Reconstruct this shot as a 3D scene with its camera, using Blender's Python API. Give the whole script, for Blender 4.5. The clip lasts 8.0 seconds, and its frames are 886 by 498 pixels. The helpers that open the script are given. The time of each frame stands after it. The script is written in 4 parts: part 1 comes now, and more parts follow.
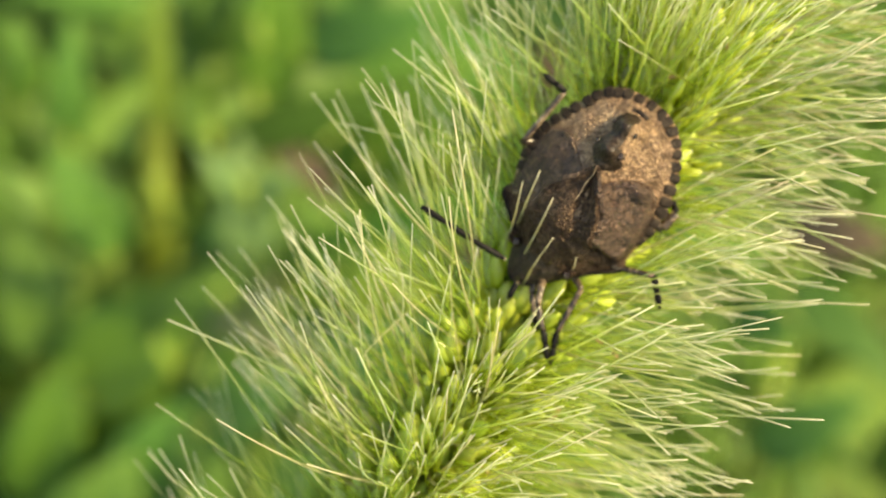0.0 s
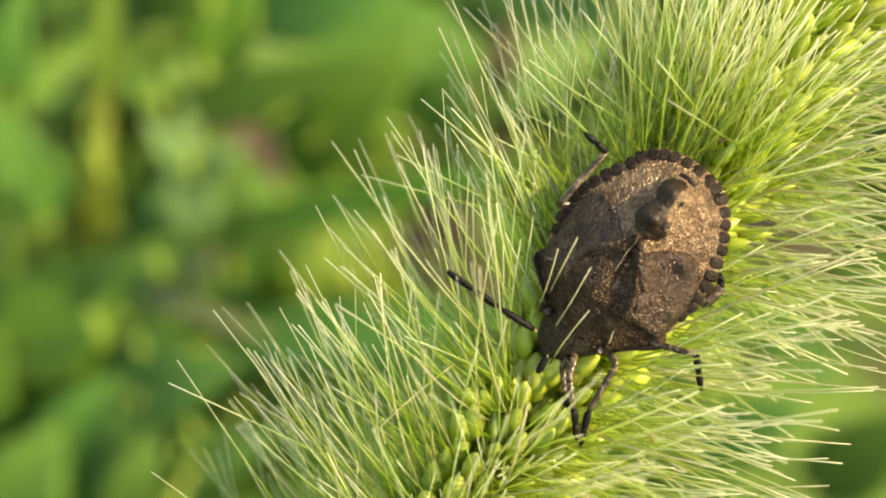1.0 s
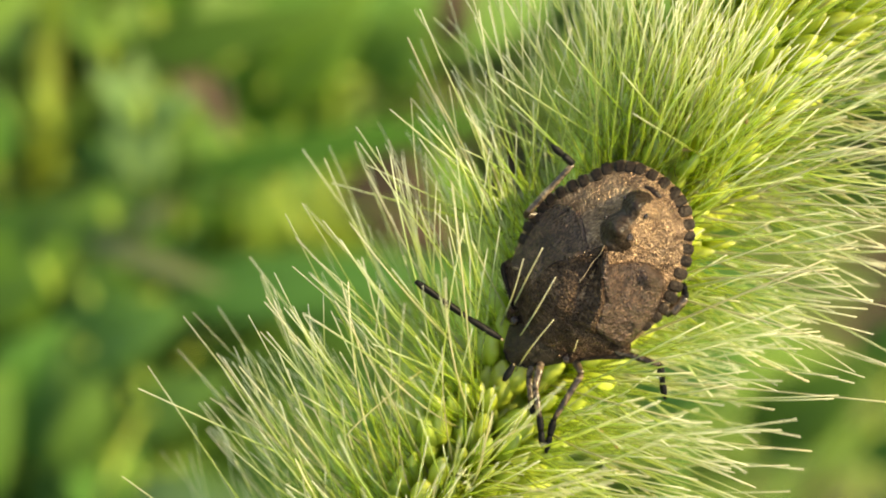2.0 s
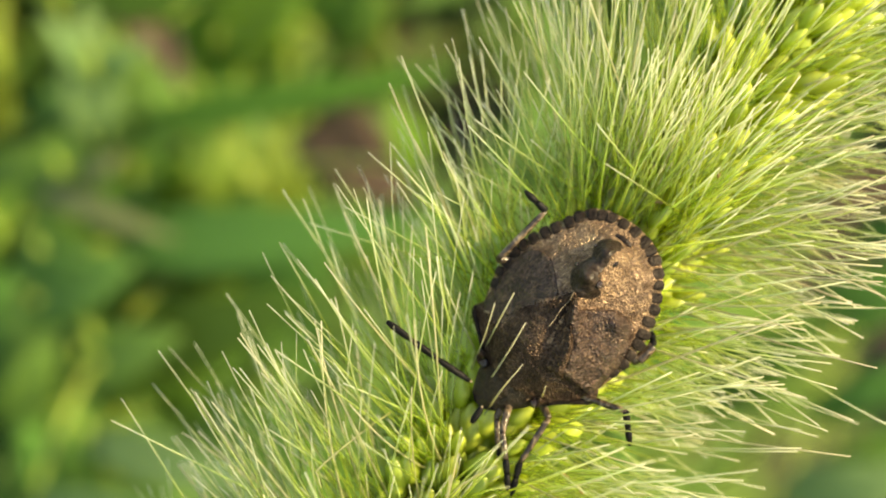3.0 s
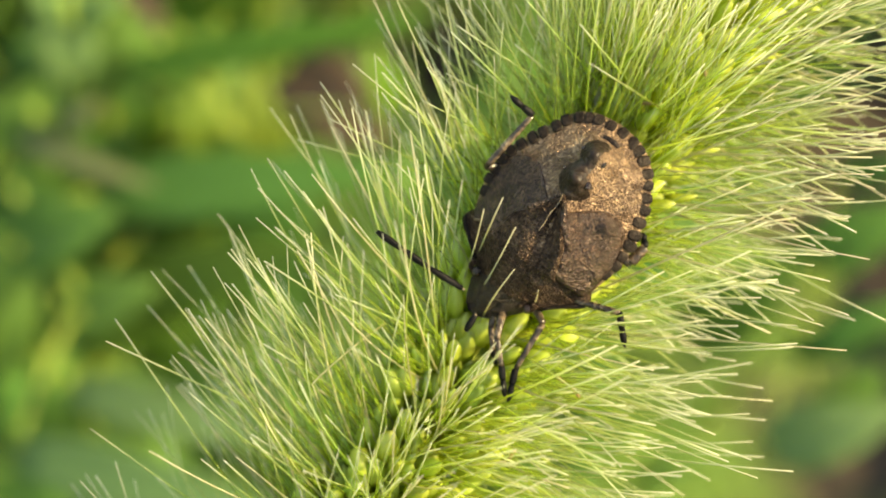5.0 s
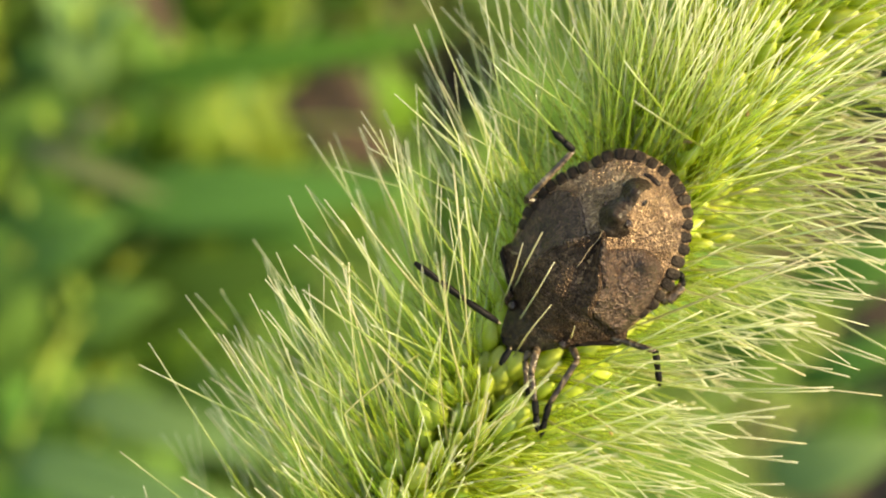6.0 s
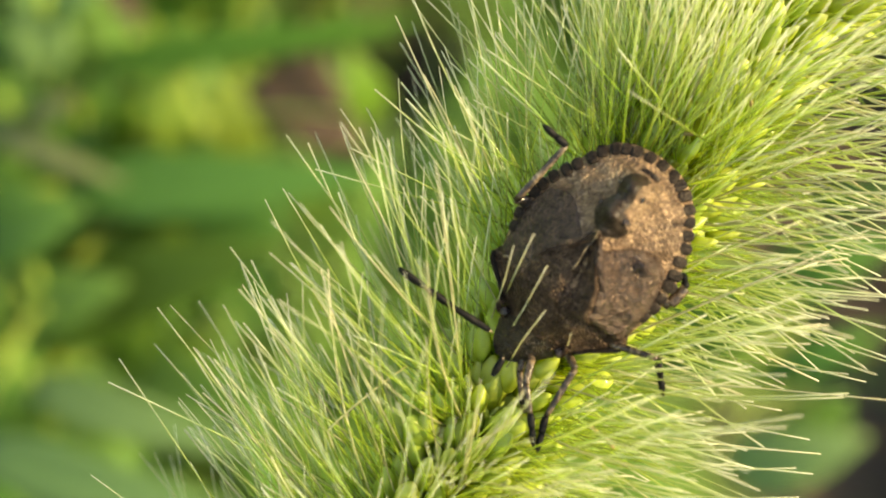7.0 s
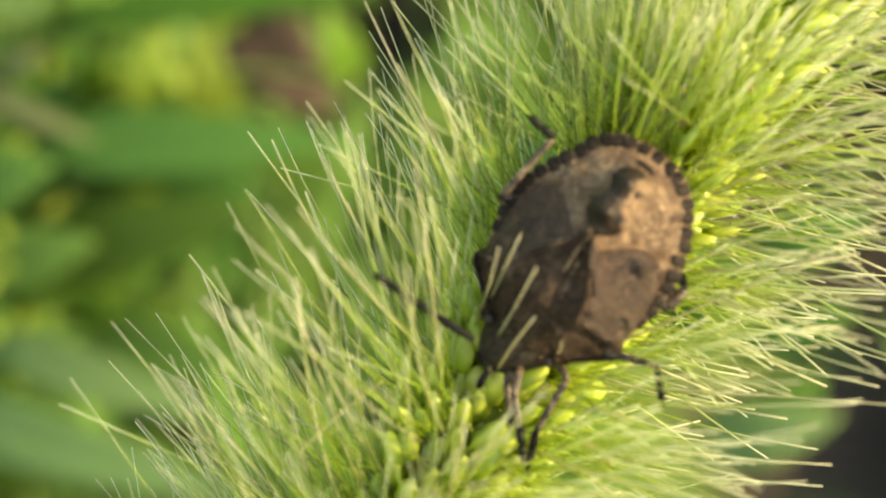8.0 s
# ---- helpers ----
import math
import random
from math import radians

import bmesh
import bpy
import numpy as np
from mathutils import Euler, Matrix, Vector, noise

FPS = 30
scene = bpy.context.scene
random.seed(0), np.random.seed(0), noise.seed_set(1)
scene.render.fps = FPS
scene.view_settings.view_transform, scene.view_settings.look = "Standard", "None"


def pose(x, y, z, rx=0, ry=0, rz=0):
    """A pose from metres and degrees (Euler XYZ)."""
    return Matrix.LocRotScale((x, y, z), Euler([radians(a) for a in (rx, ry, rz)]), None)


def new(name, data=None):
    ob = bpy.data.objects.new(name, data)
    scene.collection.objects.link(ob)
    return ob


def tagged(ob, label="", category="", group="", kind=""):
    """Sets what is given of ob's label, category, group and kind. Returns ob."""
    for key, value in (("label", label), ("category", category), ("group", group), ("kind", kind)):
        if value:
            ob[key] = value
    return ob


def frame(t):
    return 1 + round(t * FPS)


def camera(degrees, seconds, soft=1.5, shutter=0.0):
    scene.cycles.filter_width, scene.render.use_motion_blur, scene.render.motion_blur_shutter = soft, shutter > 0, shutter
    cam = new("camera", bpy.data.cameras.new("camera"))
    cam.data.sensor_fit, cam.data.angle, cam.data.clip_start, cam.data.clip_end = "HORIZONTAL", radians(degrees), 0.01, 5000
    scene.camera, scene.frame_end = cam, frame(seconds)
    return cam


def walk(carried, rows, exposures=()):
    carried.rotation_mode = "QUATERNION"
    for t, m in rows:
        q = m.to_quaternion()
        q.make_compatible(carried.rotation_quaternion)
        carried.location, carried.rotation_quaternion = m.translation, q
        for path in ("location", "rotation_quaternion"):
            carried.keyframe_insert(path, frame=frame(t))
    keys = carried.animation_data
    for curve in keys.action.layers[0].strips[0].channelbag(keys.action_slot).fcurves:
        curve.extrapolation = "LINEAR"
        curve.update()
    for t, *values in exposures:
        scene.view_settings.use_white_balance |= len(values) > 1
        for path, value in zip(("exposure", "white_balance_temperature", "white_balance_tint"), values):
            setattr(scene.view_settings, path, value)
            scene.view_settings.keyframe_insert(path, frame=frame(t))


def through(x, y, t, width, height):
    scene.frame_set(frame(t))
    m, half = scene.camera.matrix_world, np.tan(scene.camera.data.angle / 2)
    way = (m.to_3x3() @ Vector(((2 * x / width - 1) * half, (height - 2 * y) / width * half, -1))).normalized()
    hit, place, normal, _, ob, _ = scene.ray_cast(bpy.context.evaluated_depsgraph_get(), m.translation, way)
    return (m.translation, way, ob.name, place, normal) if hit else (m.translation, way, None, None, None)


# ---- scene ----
cam = camera(30, 8.0, soft=1.9)
# A close-up lens: the bug is sharp, the meadow behind it melts away.
cam.data.dof.use_dof = True
cam.data.dof.focus_distance = 0.0726
cam.data.dof.aperture_fstop = 38.0

walk(cam, [
    (0.0, pose(-0.00035, 0.00094, 0.52045, 39.319, -0.172, -0.172)),
    (0.2, pose(-0.00125, 0.00203, 0.51981, 39.214, -0.755, -0.100)),
    (0.5, pose(-0.00277, 0.00470, 0.51944, 38.940, -1.751, 0.253)),
    (0.7, pose(-0.00438, 0.00643, 0.51916, 38.643, -2.651, 0.289)),
    (0.8, pose(-0.00534, 0.00752, 0.51916, 38.437, -3.140, 0.409)),
    (1.0, pose(-0.00576, 0.00871, 0.51844, 38.132, -4.033, 0.492)),
    (1.2, pose(-0.00669, 0.00920, 0.51887, 37.732, -4.757, 0.799)),
    (1.3, pose(-0.00697, 0.00933, 0.51903, 37.584, -5.113, 0.916)),
    (1.5, pose(-0.00725, 0.01021, 0.51953, 37.147, -5.475, 0.971)),
    (1.7, pose(-0.00720, 0.01084, 0.52002, 36.633, -5.748, 0.522)),
    (2.8, pose(-0.00759, 0.01372, 0.52207, 34.530, -6.389, -1.470)),
    (3.0, pose(-0.00794, 0.01577, 0.52279, 33.896, -7.523, -0.813)),
    (3.1, pose(-0.00808, 0.01629, 0.52334, 33.713, -7.382, -1.100)),
    (3.2, pose(-0.00753, 0.01627, 0.52353, 33.508, -7.471, -1.085)),
    (3.3, pose(-0.00791, 0.01634, 0.52366, 33.301, -7.623, -0.979)),
    (3.5, pose(-0.00759, 0.01488, 0.52287, 32.968, -7.437, -1.378)),
    (3.7, pose(-0.00802, 0.01267, 0.52106, 32.971, -7.407, -1.609)),
    (3.8, pose(-0.00761, 0.01239, 0.52078, 32.978, -7.362, -1.722)),
    (4.0, pose(-0.00813, 0.01279, 0.52060, 32.914, -7.469, -1.729)),
    (4.2, pose(-0.00866, 0.01323, 0.52078, 32.814, -7.592, -1.800)),
    (4.3, pose(-0.00867, 0.01358, 0.52095, 32.622, -7.779, -1.751)),
    (4.5, pose(-0.00973, 0.01458, 0.52124, 32.505, -7.979, -1.698)),
    (4.7, pose(-0.00940, 0.01434, 0.52171, 32.308, -7.904, -1.802)),
    (5.8, pose(-0.01093, 0.01539, 0.52187, 32.527, -8.700, -0.684)),
    (6.0, pose(-0.01126, 0.01535, 0.52173, 32.662, -8.883, -0.342)),
    (6.2, pose(-0.01087, 0.01529, 0.52139, 32.728, -8.663, -0.802)),
    (6.3, pose(-0.01091, 0.01547, 0.52131, 32.725, -8.669, -0.848)),
    (6.5, pose(-0.01110, 0.01609, 0.52111, 32.675, -8.718, -0.879)),
    (6.7, pose(-0.01163, 0.01730, 0.52025, 32.552, -9.344, -0.738)),
    (6.8, pose(-0.01265, 0.01770, 0.51955, 32.418, -10.003, -0.565)),
    (7.0, pose(-0.01315, 0.01881, 0.51828, 32.224, -10.507, -0.566)),
    (7.2, pose(-0.01257, 0.02021, 0.51772, 31.907, -10.564, -0.793)),
    (7.3, pose(-0.01197, 0.02054, 0.51733, 31.770, -10.372, -1.084)),
    (7.5, pose(-0.01267, 0.02218, 0.51639, 31.336, -10.594, -1.038)),
    (7.7, pose(-0.01311, 0.02289, 0.51524, 31.128, -10.774, -0.992)),
    (7.8, pose(-0.01348, 0.02349, 0.51482, 30.987, -11.152, -0.790)),
    (8.0, pose(-0.01398, 0.02440, 0.51391, 30.605, -12.169, 0.073)),
], exposures=((0.0, 1.89, 9000, 9), (3.0, 1.92, 9300, 8), (8.0, 1.97, 9400, 8)))

# ---------------------------------------------------------------- light
world = bpy.data.worlds.new("sky")
scene.world = world
world.use_nodes = True
wn = world.node_tree.nodes
sky = wn.new("ShaderNodeTexSky")
sky.sky_type = "NISHITA"
sky.sun_disc = False
SUN_TO = Vector((0.75, -0.12, 0.645)).normalized()
sky.sun_elevation = math.asin(SUN_TO.z)
sky.sun_rotation = math.atan2(SUN_TO.x, SUN_TO.y)
wn["Background"].inputs["Strength"].default_value = 0.15
world.node_tree.links.new(sky.outputs[0], wn["Background"].inputs[0])

sun = new("sun", bpy.data.lights.new("sun", "SUN"))
sun.data.energy = 2.9
sun.data.angle = radians(0.6)
sun.data.color = (1.0, 0.90, 0.64)
sun.rotation_euler = SUN_TO.to_track_quat("Z", "Y").to_euler()

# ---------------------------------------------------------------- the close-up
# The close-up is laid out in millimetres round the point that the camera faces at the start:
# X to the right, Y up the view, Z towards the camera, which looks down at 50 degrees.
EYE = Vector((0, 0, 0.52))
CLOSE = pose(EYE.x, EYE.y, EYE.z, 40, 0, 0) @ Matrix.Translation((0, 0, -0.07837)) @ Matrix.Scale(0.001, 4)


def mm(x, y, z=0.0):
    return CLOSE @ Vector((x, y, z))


# ---------------------------------------------------------------- materials
def material(name):
    m = bpy.data.materials.new(name)
    m.use_nodes = True
    nt = m.node_tree
    return m, nt, nt.nodes["Principled BSDF"], nt.nodes["Material Output"]


def node(nt, kind, **inputs):
    n = nt.nodes.new(kind)
    for k, v in inputs.items():
        n.inputs[k.replace("_", " ")].default_value = v
    return n


def ramp(nt, fac, stops):
    r = nt.nodes.new("ShaderNodeValToRGB")
    while len(r.color_ramp.elements) < len(stops):
        r.color_ramp.elements.new(0.5)
    for e, (p, c) in zip(r.color_ramp.elements, stops):
        e.position, e.color = p, (*c, 1)
    nt.links.new(fac, r.inputs[0])
    return r.outputs[0]


def mix_rgb(nt, fac, a, b, blend="MIX"):
    m = nt.nodes.new("ShaderNodeMix")
    m.data_type, m.blend_type = "RGBA", blend
    if isinstance(fac, float):
        m.inputs[0].default_value = fac
    else:
        nt.links.new(fac, m.inputs[0])
    nt.links.new(a, m.inputs[6])
    nt.links.new(b, m.inputs[7])
    return m.outputs[2]


def bump(nt, height, bsdf, strength, distance):
    b = node(nt, "ShaderNodeBump", Strength=strength, Distance=distance)
    nt.links.new(height, b.inputs["Height"])
    nt.links.new(b.outputs[0], bsdf.inputs["Normal"])


def leafy(name, stops, along=True, noise_scale=900.0, through=0.4, rough=0.4, spread=0.25, grain=0.0003, per="Random Per Island", sheen=0.4, clear=0.0):
    """Plant tissue: colour along the blade, varied from piece to piece, half of the light passing through."""
    m, nt, bsdf, out = material(name)
    if along:
        a = nt.nodes.new("ShaderNodeAttribute")
        a.attribute_name = "along"
        fac = a.outputs["Fac"]
    else:
        fac = node(nt, "ShaderNodeTexNoise", Scale=noise_scale * 0.2, Detail=3.0).outputs[0]
    colour = ramp(nt, fac, stops)
    if per == "Random Per Island":
        rnd = nt.nodes.new("ShaderNodeNewGeometry").outputs[per]
    else:
        rnd = nt.nodes.new("ShaderNodeObjectInfo").outputs["Random"]
    hsv = nt.nodes.new("ShaderNodeHueSaturation")
    mr = node(nt, "ShaderNodeMapRange", To_Min=1 - spread, To_Max=1 + spread)
    nt.links.new(rnd, mr.inputs[0])
    nt.links.new(mr.outputs[0], hsv.inputs["Value"])
    mh = node(nt, "ShaderNodeMapRange", To_Min=0.485, To_Max=0.512)
    wob = node(nt, "ShaderNodeMath", Value=7.31)
    wob.operation = "MULTIPLY"
    nt.links.new(rnd, wob.inputs[0])
    fr = nt.nodes.new("ShaderNodeMath")
    fr.operation = "FRACT"
    wob.inputs[1].default_value = 7.31
    nt.links.new(wob.outputs[0], fr.inputs[0])
    nt.links.new(fr.outputs[0], mh.inputs[0])
    nt.links.new(mh.outputs[0], hsv.inputs["Hue"])
    nt.links.new(colour, hsv.inputs["Color"])
    tex = node(nt, "ShaderNodeTexNoise", Scale=noise_scale, Detail=4.0)
    mottled = ramp(nt, tex.outputs[0], [(0.3, (0.72, 0.72, 0.72)), (0.7, (1.0, 1.0, 1.0))])
    colour = mix_rgb(nt, 1.0, hsv.outputs[0], mottled, "MULTIPLY")
    nt.links.new(colour, bsdf.inputs["Base Color"])
    bsdf.inputs["Roughness"].default_value = rough
    bsdf.inputs["Specular IOR Level"].default_value = sheen
    bump(nt, tex.outputs[0], bsdf, 0.3, grain)
    tr = nt.nodes.new("ShaderNodeBsdfTranslucent")
    warm = nt.nodes.new("ShaderNodeRGB")
    warm.outputs[0].default_value = (1.0, 0.98, 0.75, 1)
    nt.links.new(mix_rgb(nt, 1.0, colour, warm.outputs[0], "MULTIPLY"), tr.inputs[0])
    mx = nt.nodes.new("ShaderNodeMixShader")
    mx.inputs[0].default_value = through
    nt.links.new(bsdf.outputs[0], mx.inputs[1])
    nt.links.new(tr.outputs[0], mx.inputs[2])
    last = mx.outputs[0]
    if clear:
        # fine hairs let part of the light straight through
        tp = nt.nodes.new("ShaderNodeBsdfTransparent")
        mc = nt.nodes.new("ShaderNodeMixShader")
        mc.inputs[0].default_value = clear
        nt.links.new(last, mc.inputs[1])
        nt.links.new(tp.outputs[0], mc.inputs[2])
        last = mc.outputs[0]
    nt.links.new(last, out.inputs[0])
    return m


BRISTLE = leafy("bristle_green", [(0.0, (0.39, 0.54, 0.05)), (0.4, (0.44, 0.585, 0.10)), (0.7, (0.56, 0.665, 0.30)), (1.0, (0.90, 0.91, 0.76))],
                noise_scale=1500, through=0.55, rough=0.22, sheen=1.0, spread=0.22, grain=0.00002, clear=0.46)
BRISTLE_DRY = leafy("bristle_straw", [(0.0, (0.48, 0.50, 0.20)), (0.5, (0.64, 0.62, 0.38)), (1.0, (0.78, 0.74, 0.56))], noise_scale=1500, through=0.5, rough=0.38, spread=0.2, grain=0.00002, clear=0.15)
GLUME = leafy("spikelet_green", [(0.0, (0.40, 0.54, 0.05)), (0.5, (0.46, 0.60, 0.065)), (0.85, (0.53, 0.65, 0.11)), (1.0, (0.64, 0.70, 0.25))],
              noise_scale=1800, through=0.5, rough=0.12, sheen=1.0, spread=0.16, grain=0.00004, per="Random")
ANTHER = leafy("anther_brown", [(0.3, (0.30, 0.20, 0.07)), (0.7, (0.42, 0.30, 0.12))], along=False, noise_scale=3000, through=0.25, rough=0.6, grain=0.00003)
GLUME_INNER = leafy("spikelet_inner_green", [(0.0, (0.47, 0.61, 0.065)), (1.0, (0.60, 0.71, 0.14))], noise_scale=1800, through=0.5, rough=0.16, sheen=0.9, spread=0.16, grain=0.00004)
STALK = leafy("stem_green", [(0.3, (0.24, 0.38, 0.05)), (0.7, (0.36, 0.50, 0.08))], along=False, noise_scale=700, through=0.15, rough=0.5)


RACHIS = leafy("rachis_green", [(0.3, (0.38, 0.52, 0.07)), (0.7, (0.48, 0.60, 0.10))], along=False, noise_scale=900, through=0.3, rough=0.5)


def cuticle(name, dark, mid, pale, scale, rough=0.42, pits=0.5, coat=0.0, relief=0.9, gloss=0.3, bronze=0.0):
    """Punctured insect cuticle: dark pits in a bronzed ground, with pale flecks at a larger scale."""
    m, nt, bsdf, out = material(name)
    co = nt.nodes.new("ShaderNodeTexCoord")
    v = node(nt, "ShaderNodeTexVoronoi", Scale=scale)
    n1 = node(nt, "ShaderNodeTexNoise", Scale=scale * 0.36, Detail=6.0, Roughness=0.6, Distortion=1.6)
    n2 = node(nt, "ShaderNodeTexNoise", Scale=scale * 0.13, Detail=4.0, Distortion=0.8)
    for t in (v, n1, n2):
        nt.links.new(co.outputs["Object"], t.inputs["Vector"])
    ground = ramp(nt, n1.outputs[0], [(0.28, dark), (0.5, mid), (0.74, pale)])
    large = ramp(nt, n2.outputs[0], [(0.36, (0.5, 0.46, 0.43)), (0.6, (1.0, 1.0, 1.0))])
    pit = ramp(nt, v.outputs["Distance"], [(0.18, (0.3, 0.28, 0.26)), (0.5, (1.0, 1.0, 1.0))])
    c = mix_rgb(nt, 1.0, ground, large, "MULTIPLY")
    c = mix_rgb(nt, pits, c, mix_rgb(nt, 1.0, c, pit, "MULTIPLY"))
    nt.links.new(c, bsdf.inputs["Base Color"])
    bsdf.inputs["Roughness"].default_value = rough
    bsdf.inputs["Specular IOR Level"].default_value = gloss
    bsdf.inputs["Coat Weight"].default_value = coat
    bsdf.inputs["Metallic"].default_value = bronze
    add = nt.nodes.new("ShaderNodeMath")
    nt.links.new(v.outputs["Distance"], add.inputs[0])
    nt.links.new(n1.outputs[0], add.inputs[1])
    bump(nt, add.outputs[0], bsdf, relief, 0.00011)
    return m


ABDOMEN = cuticle("abdomen_bronze", (0.09, 0.055, 0.034), (0.205, 0.13, 0.078), (0.60, 0.42, 0.25), 9000, rough=0.3, bronze=0.55, gloss=0.5)
PRONOTUM = cuticle("pronotum_brown", (0.018, 0.011, 0.0075), (0.052, 0.032, 0.0205), (0.18, 0.113, 0.068), 8500, rough=0.28, relief=1.0, bronze=0.3, gloss=0.14)
WINGPAD = cuticle("wing_pad_brown", (0.027, 0.0155, 0.0105), (0.064, 0.037, 0.024), (0.18, 0.11, 0.066), 8500, rough=0.26, relief=1.0, bronze=0.45, gloss=0.6)
HEADBROWN = cuticle("head_brown", (0.012, 0.008, 0.005), (0.03, 0.019, 0.011), (0.11, 0.07, 0.036), 12000, rough=0.36)
RIM = cuticle("rim_dark", (0.009, 0.0065, 0.005), (0.018, 0.013, 0.0095), (0.05, 0.036, 0.025), 9000, rough=0.55, relief=0.3, gloss=0.09)
GLAND = cuticle("gland_dark", (0.010, 0.0075, 0.006), (0.028, 0.020, 0.015), (0.075, 0.053, 0.038), 6000, rough=0.34, relief=0.35, gloss=0.14)
LEG = cuticle("leg_brown", (0.014, 0.010, 0.007), (0.06, 0.042, 0.026), (0.38, 0.28, 0.17), 4200, rough=0.25, relief=0.4, gloss=0.4)
BLACK = cuticle("antenna_black", (0.004, 0.004, 0.004), (0.006, 0.006, 0.006), (0.014, 0.013, 0.012), 6000, rough=0.5, relief=0.15, gloss=0.10)
PALE = cuticle("joint_pale", (0.16, 0.12, 0.07), (0.30, 0.23, 0.14), (0.45, 0.36, 0.23), 8000, rough=0.4, relief=0.3)
EYE_M = cuticle("eye_dark", (0.01, 0.006, 0.005), (0.03, 0.015, 0.01), (0.05, 0.03, 0.02), 12000, rough=0.15, coat=0.5)


# ---------------------------------------------------------------- mesh helpers
def part(name, bm, mat, parent=None, label="", smooth=True):
    """Links a bmesh, given in world space, as one mesh object under its parent."""
    me = bpy.data.meshes.new(name)
    bmesh.ops.recalc_face_normals(bm, faces=bm.faces)
    bm.to_mesh(me)
    bm.free()
    me.materials.append(mat)
    if smooth:
        me.polygons.foreach_set("use_smooth", [True] * len(me.polygons))
    ob = new(name, me)
    under(ob, parent)
    return tagged(ob, label)


def under(ob, parent):
    if parent is not None:
        ob.parent = parent
        ob.matrix_parent_inverse = parent.matrix_basis.inverted()
    return ob


def thing(name, base, label, category, group=""):
    e = new(name)
    e.empty_display_size = 0.01
    e.matrix_basis = Matrix.Translation(base)
    return tagged(e, label, category, group)


def tube(bm, points, radii, sides=8, along=None, caps=True):
    """A round tube along the points, tapered by the radii; 'along' runs from 0 to 1 in the given layer."""
    points = [Vector(p) for p in points]
    rings, side = [], None
    for i, p in enumerate(points):
        d = (points[min(i + 1, len(points) - 1)] - points[max(i - 1, 0)]).normalized()
        if side is None:
            side = d.orthogonal().normalized()
        side = (side - d * side.dot(d)).normalized()
        other = d.cross(side)
        ring = []
        for k in range(sides):
            a = 2 * math.pi * k / sides
            v = bm.verts.new(p + radii[i] * (math.cos(a) * side + math.sin(a) * other))
            if along is not None:
                v[along] = i / (len(points) - 1)
            ring.append(v)
        rings.append(ring)
    for r0, r1 in zip(rings, rings[1:]):
        for k in range(sides):
            bm.faces.new((r0[k], r0[(k + 1) % sides], r1[(k + 1) % sides], r1[k]))
    if caps:
        bm.faces.new(rings[0][::-1])
        bm.faces.new(rings[-1])


def curve_points(points, n):
    """n points on a smooth line through the given ones."""
    pts = [Vector(p) for p in points]
    pts = [2 * pts[0] - pts[1]] + pts + [2 * pts[-1] - pts[-2]]
    out = []
    for i in range(n):
        s = i / (n - 1) * (len(pts) - 3)
        k = min(int(s), len(pts) - 4)
        t = s - k
        a, b, c, d = pts[k:k + 4]
        out.append(0.5 * (2 * b + t * (c - a) + t * t * (2 * a - 5 * b + 4 * c - d) + t ** 3 * (3 * b - a - 3 * c + d)))
    return out


# ---------------------------------------------------------------- ground and meadow
def build_ground():
    m, nt, bsdf, out = material("meadow_soil")
    n1 = node(nt, "ShaderNodeTexNoise", Scale=9.0, Detail=6.0)
    n2 = node(nt, "ShaderNodeTexNoise", Scale=160.0, Detail=5.0)
    co = nt.nodes.new("ShaderNodeTexCoord")
    for t in (n1, n2):
        nt.links.new(co.outputs["Object"], t.inputs["Vector"])
    earth = ramp(nt, n2.outputs[0], [(0.3, (0.022, 0.0145, 0.008)), (0.7, (0.056, 0.037, 0.021))])
    moss = ramp(nt, n2.outputs[0], [(0.3, (0.06, 0.125, 0.015)), (0.7, (0.11, 0.20, 0.025))])
    mask = ramp(nt, n1.outputs[0], [(0.43, (0, 0, 0)), (0.57, (1, 1, 1))])
    nt.links.new(mix_rgb(nt, mask, earth, moss), bsdf.inputs["Base Color"])
    bsdf.inputs["Roughness"].default_value = 0.9
    bump(nt, n2.outputs[0], bsdf, 0.8, 0.01)
    bm = bmesh.new()
    # fine near the plant, wide towards the horizon
    ticks = sorted({s * v for s in (-1, 1) for v in (0, 0.1, 0.2, 0.3, 0.45, 0.6, 0.8, 1.1, 1.6, 2.5, 5, 12, 40, 150, 600)})
    grid = [[bm.verts.new((x, y + 0.4, 0.012 * noise.noise((x * 6, y * 6, 0)) if abs(x) < 3 and abs(y) < 3 else 0)) for x in ticks] for y in ticks]
    for r0, r1 in zip(grid, grid[1:]):
        for i in range(len(ticks) - 1):
            bm.faces.new((r0[i], r0[i + 1], r1[i + 1], r1[i]))
    ground = part("ground", bm, m)
    return tagged(ground, "brown soil with moss under a green meadow", "ground", kind="structure")


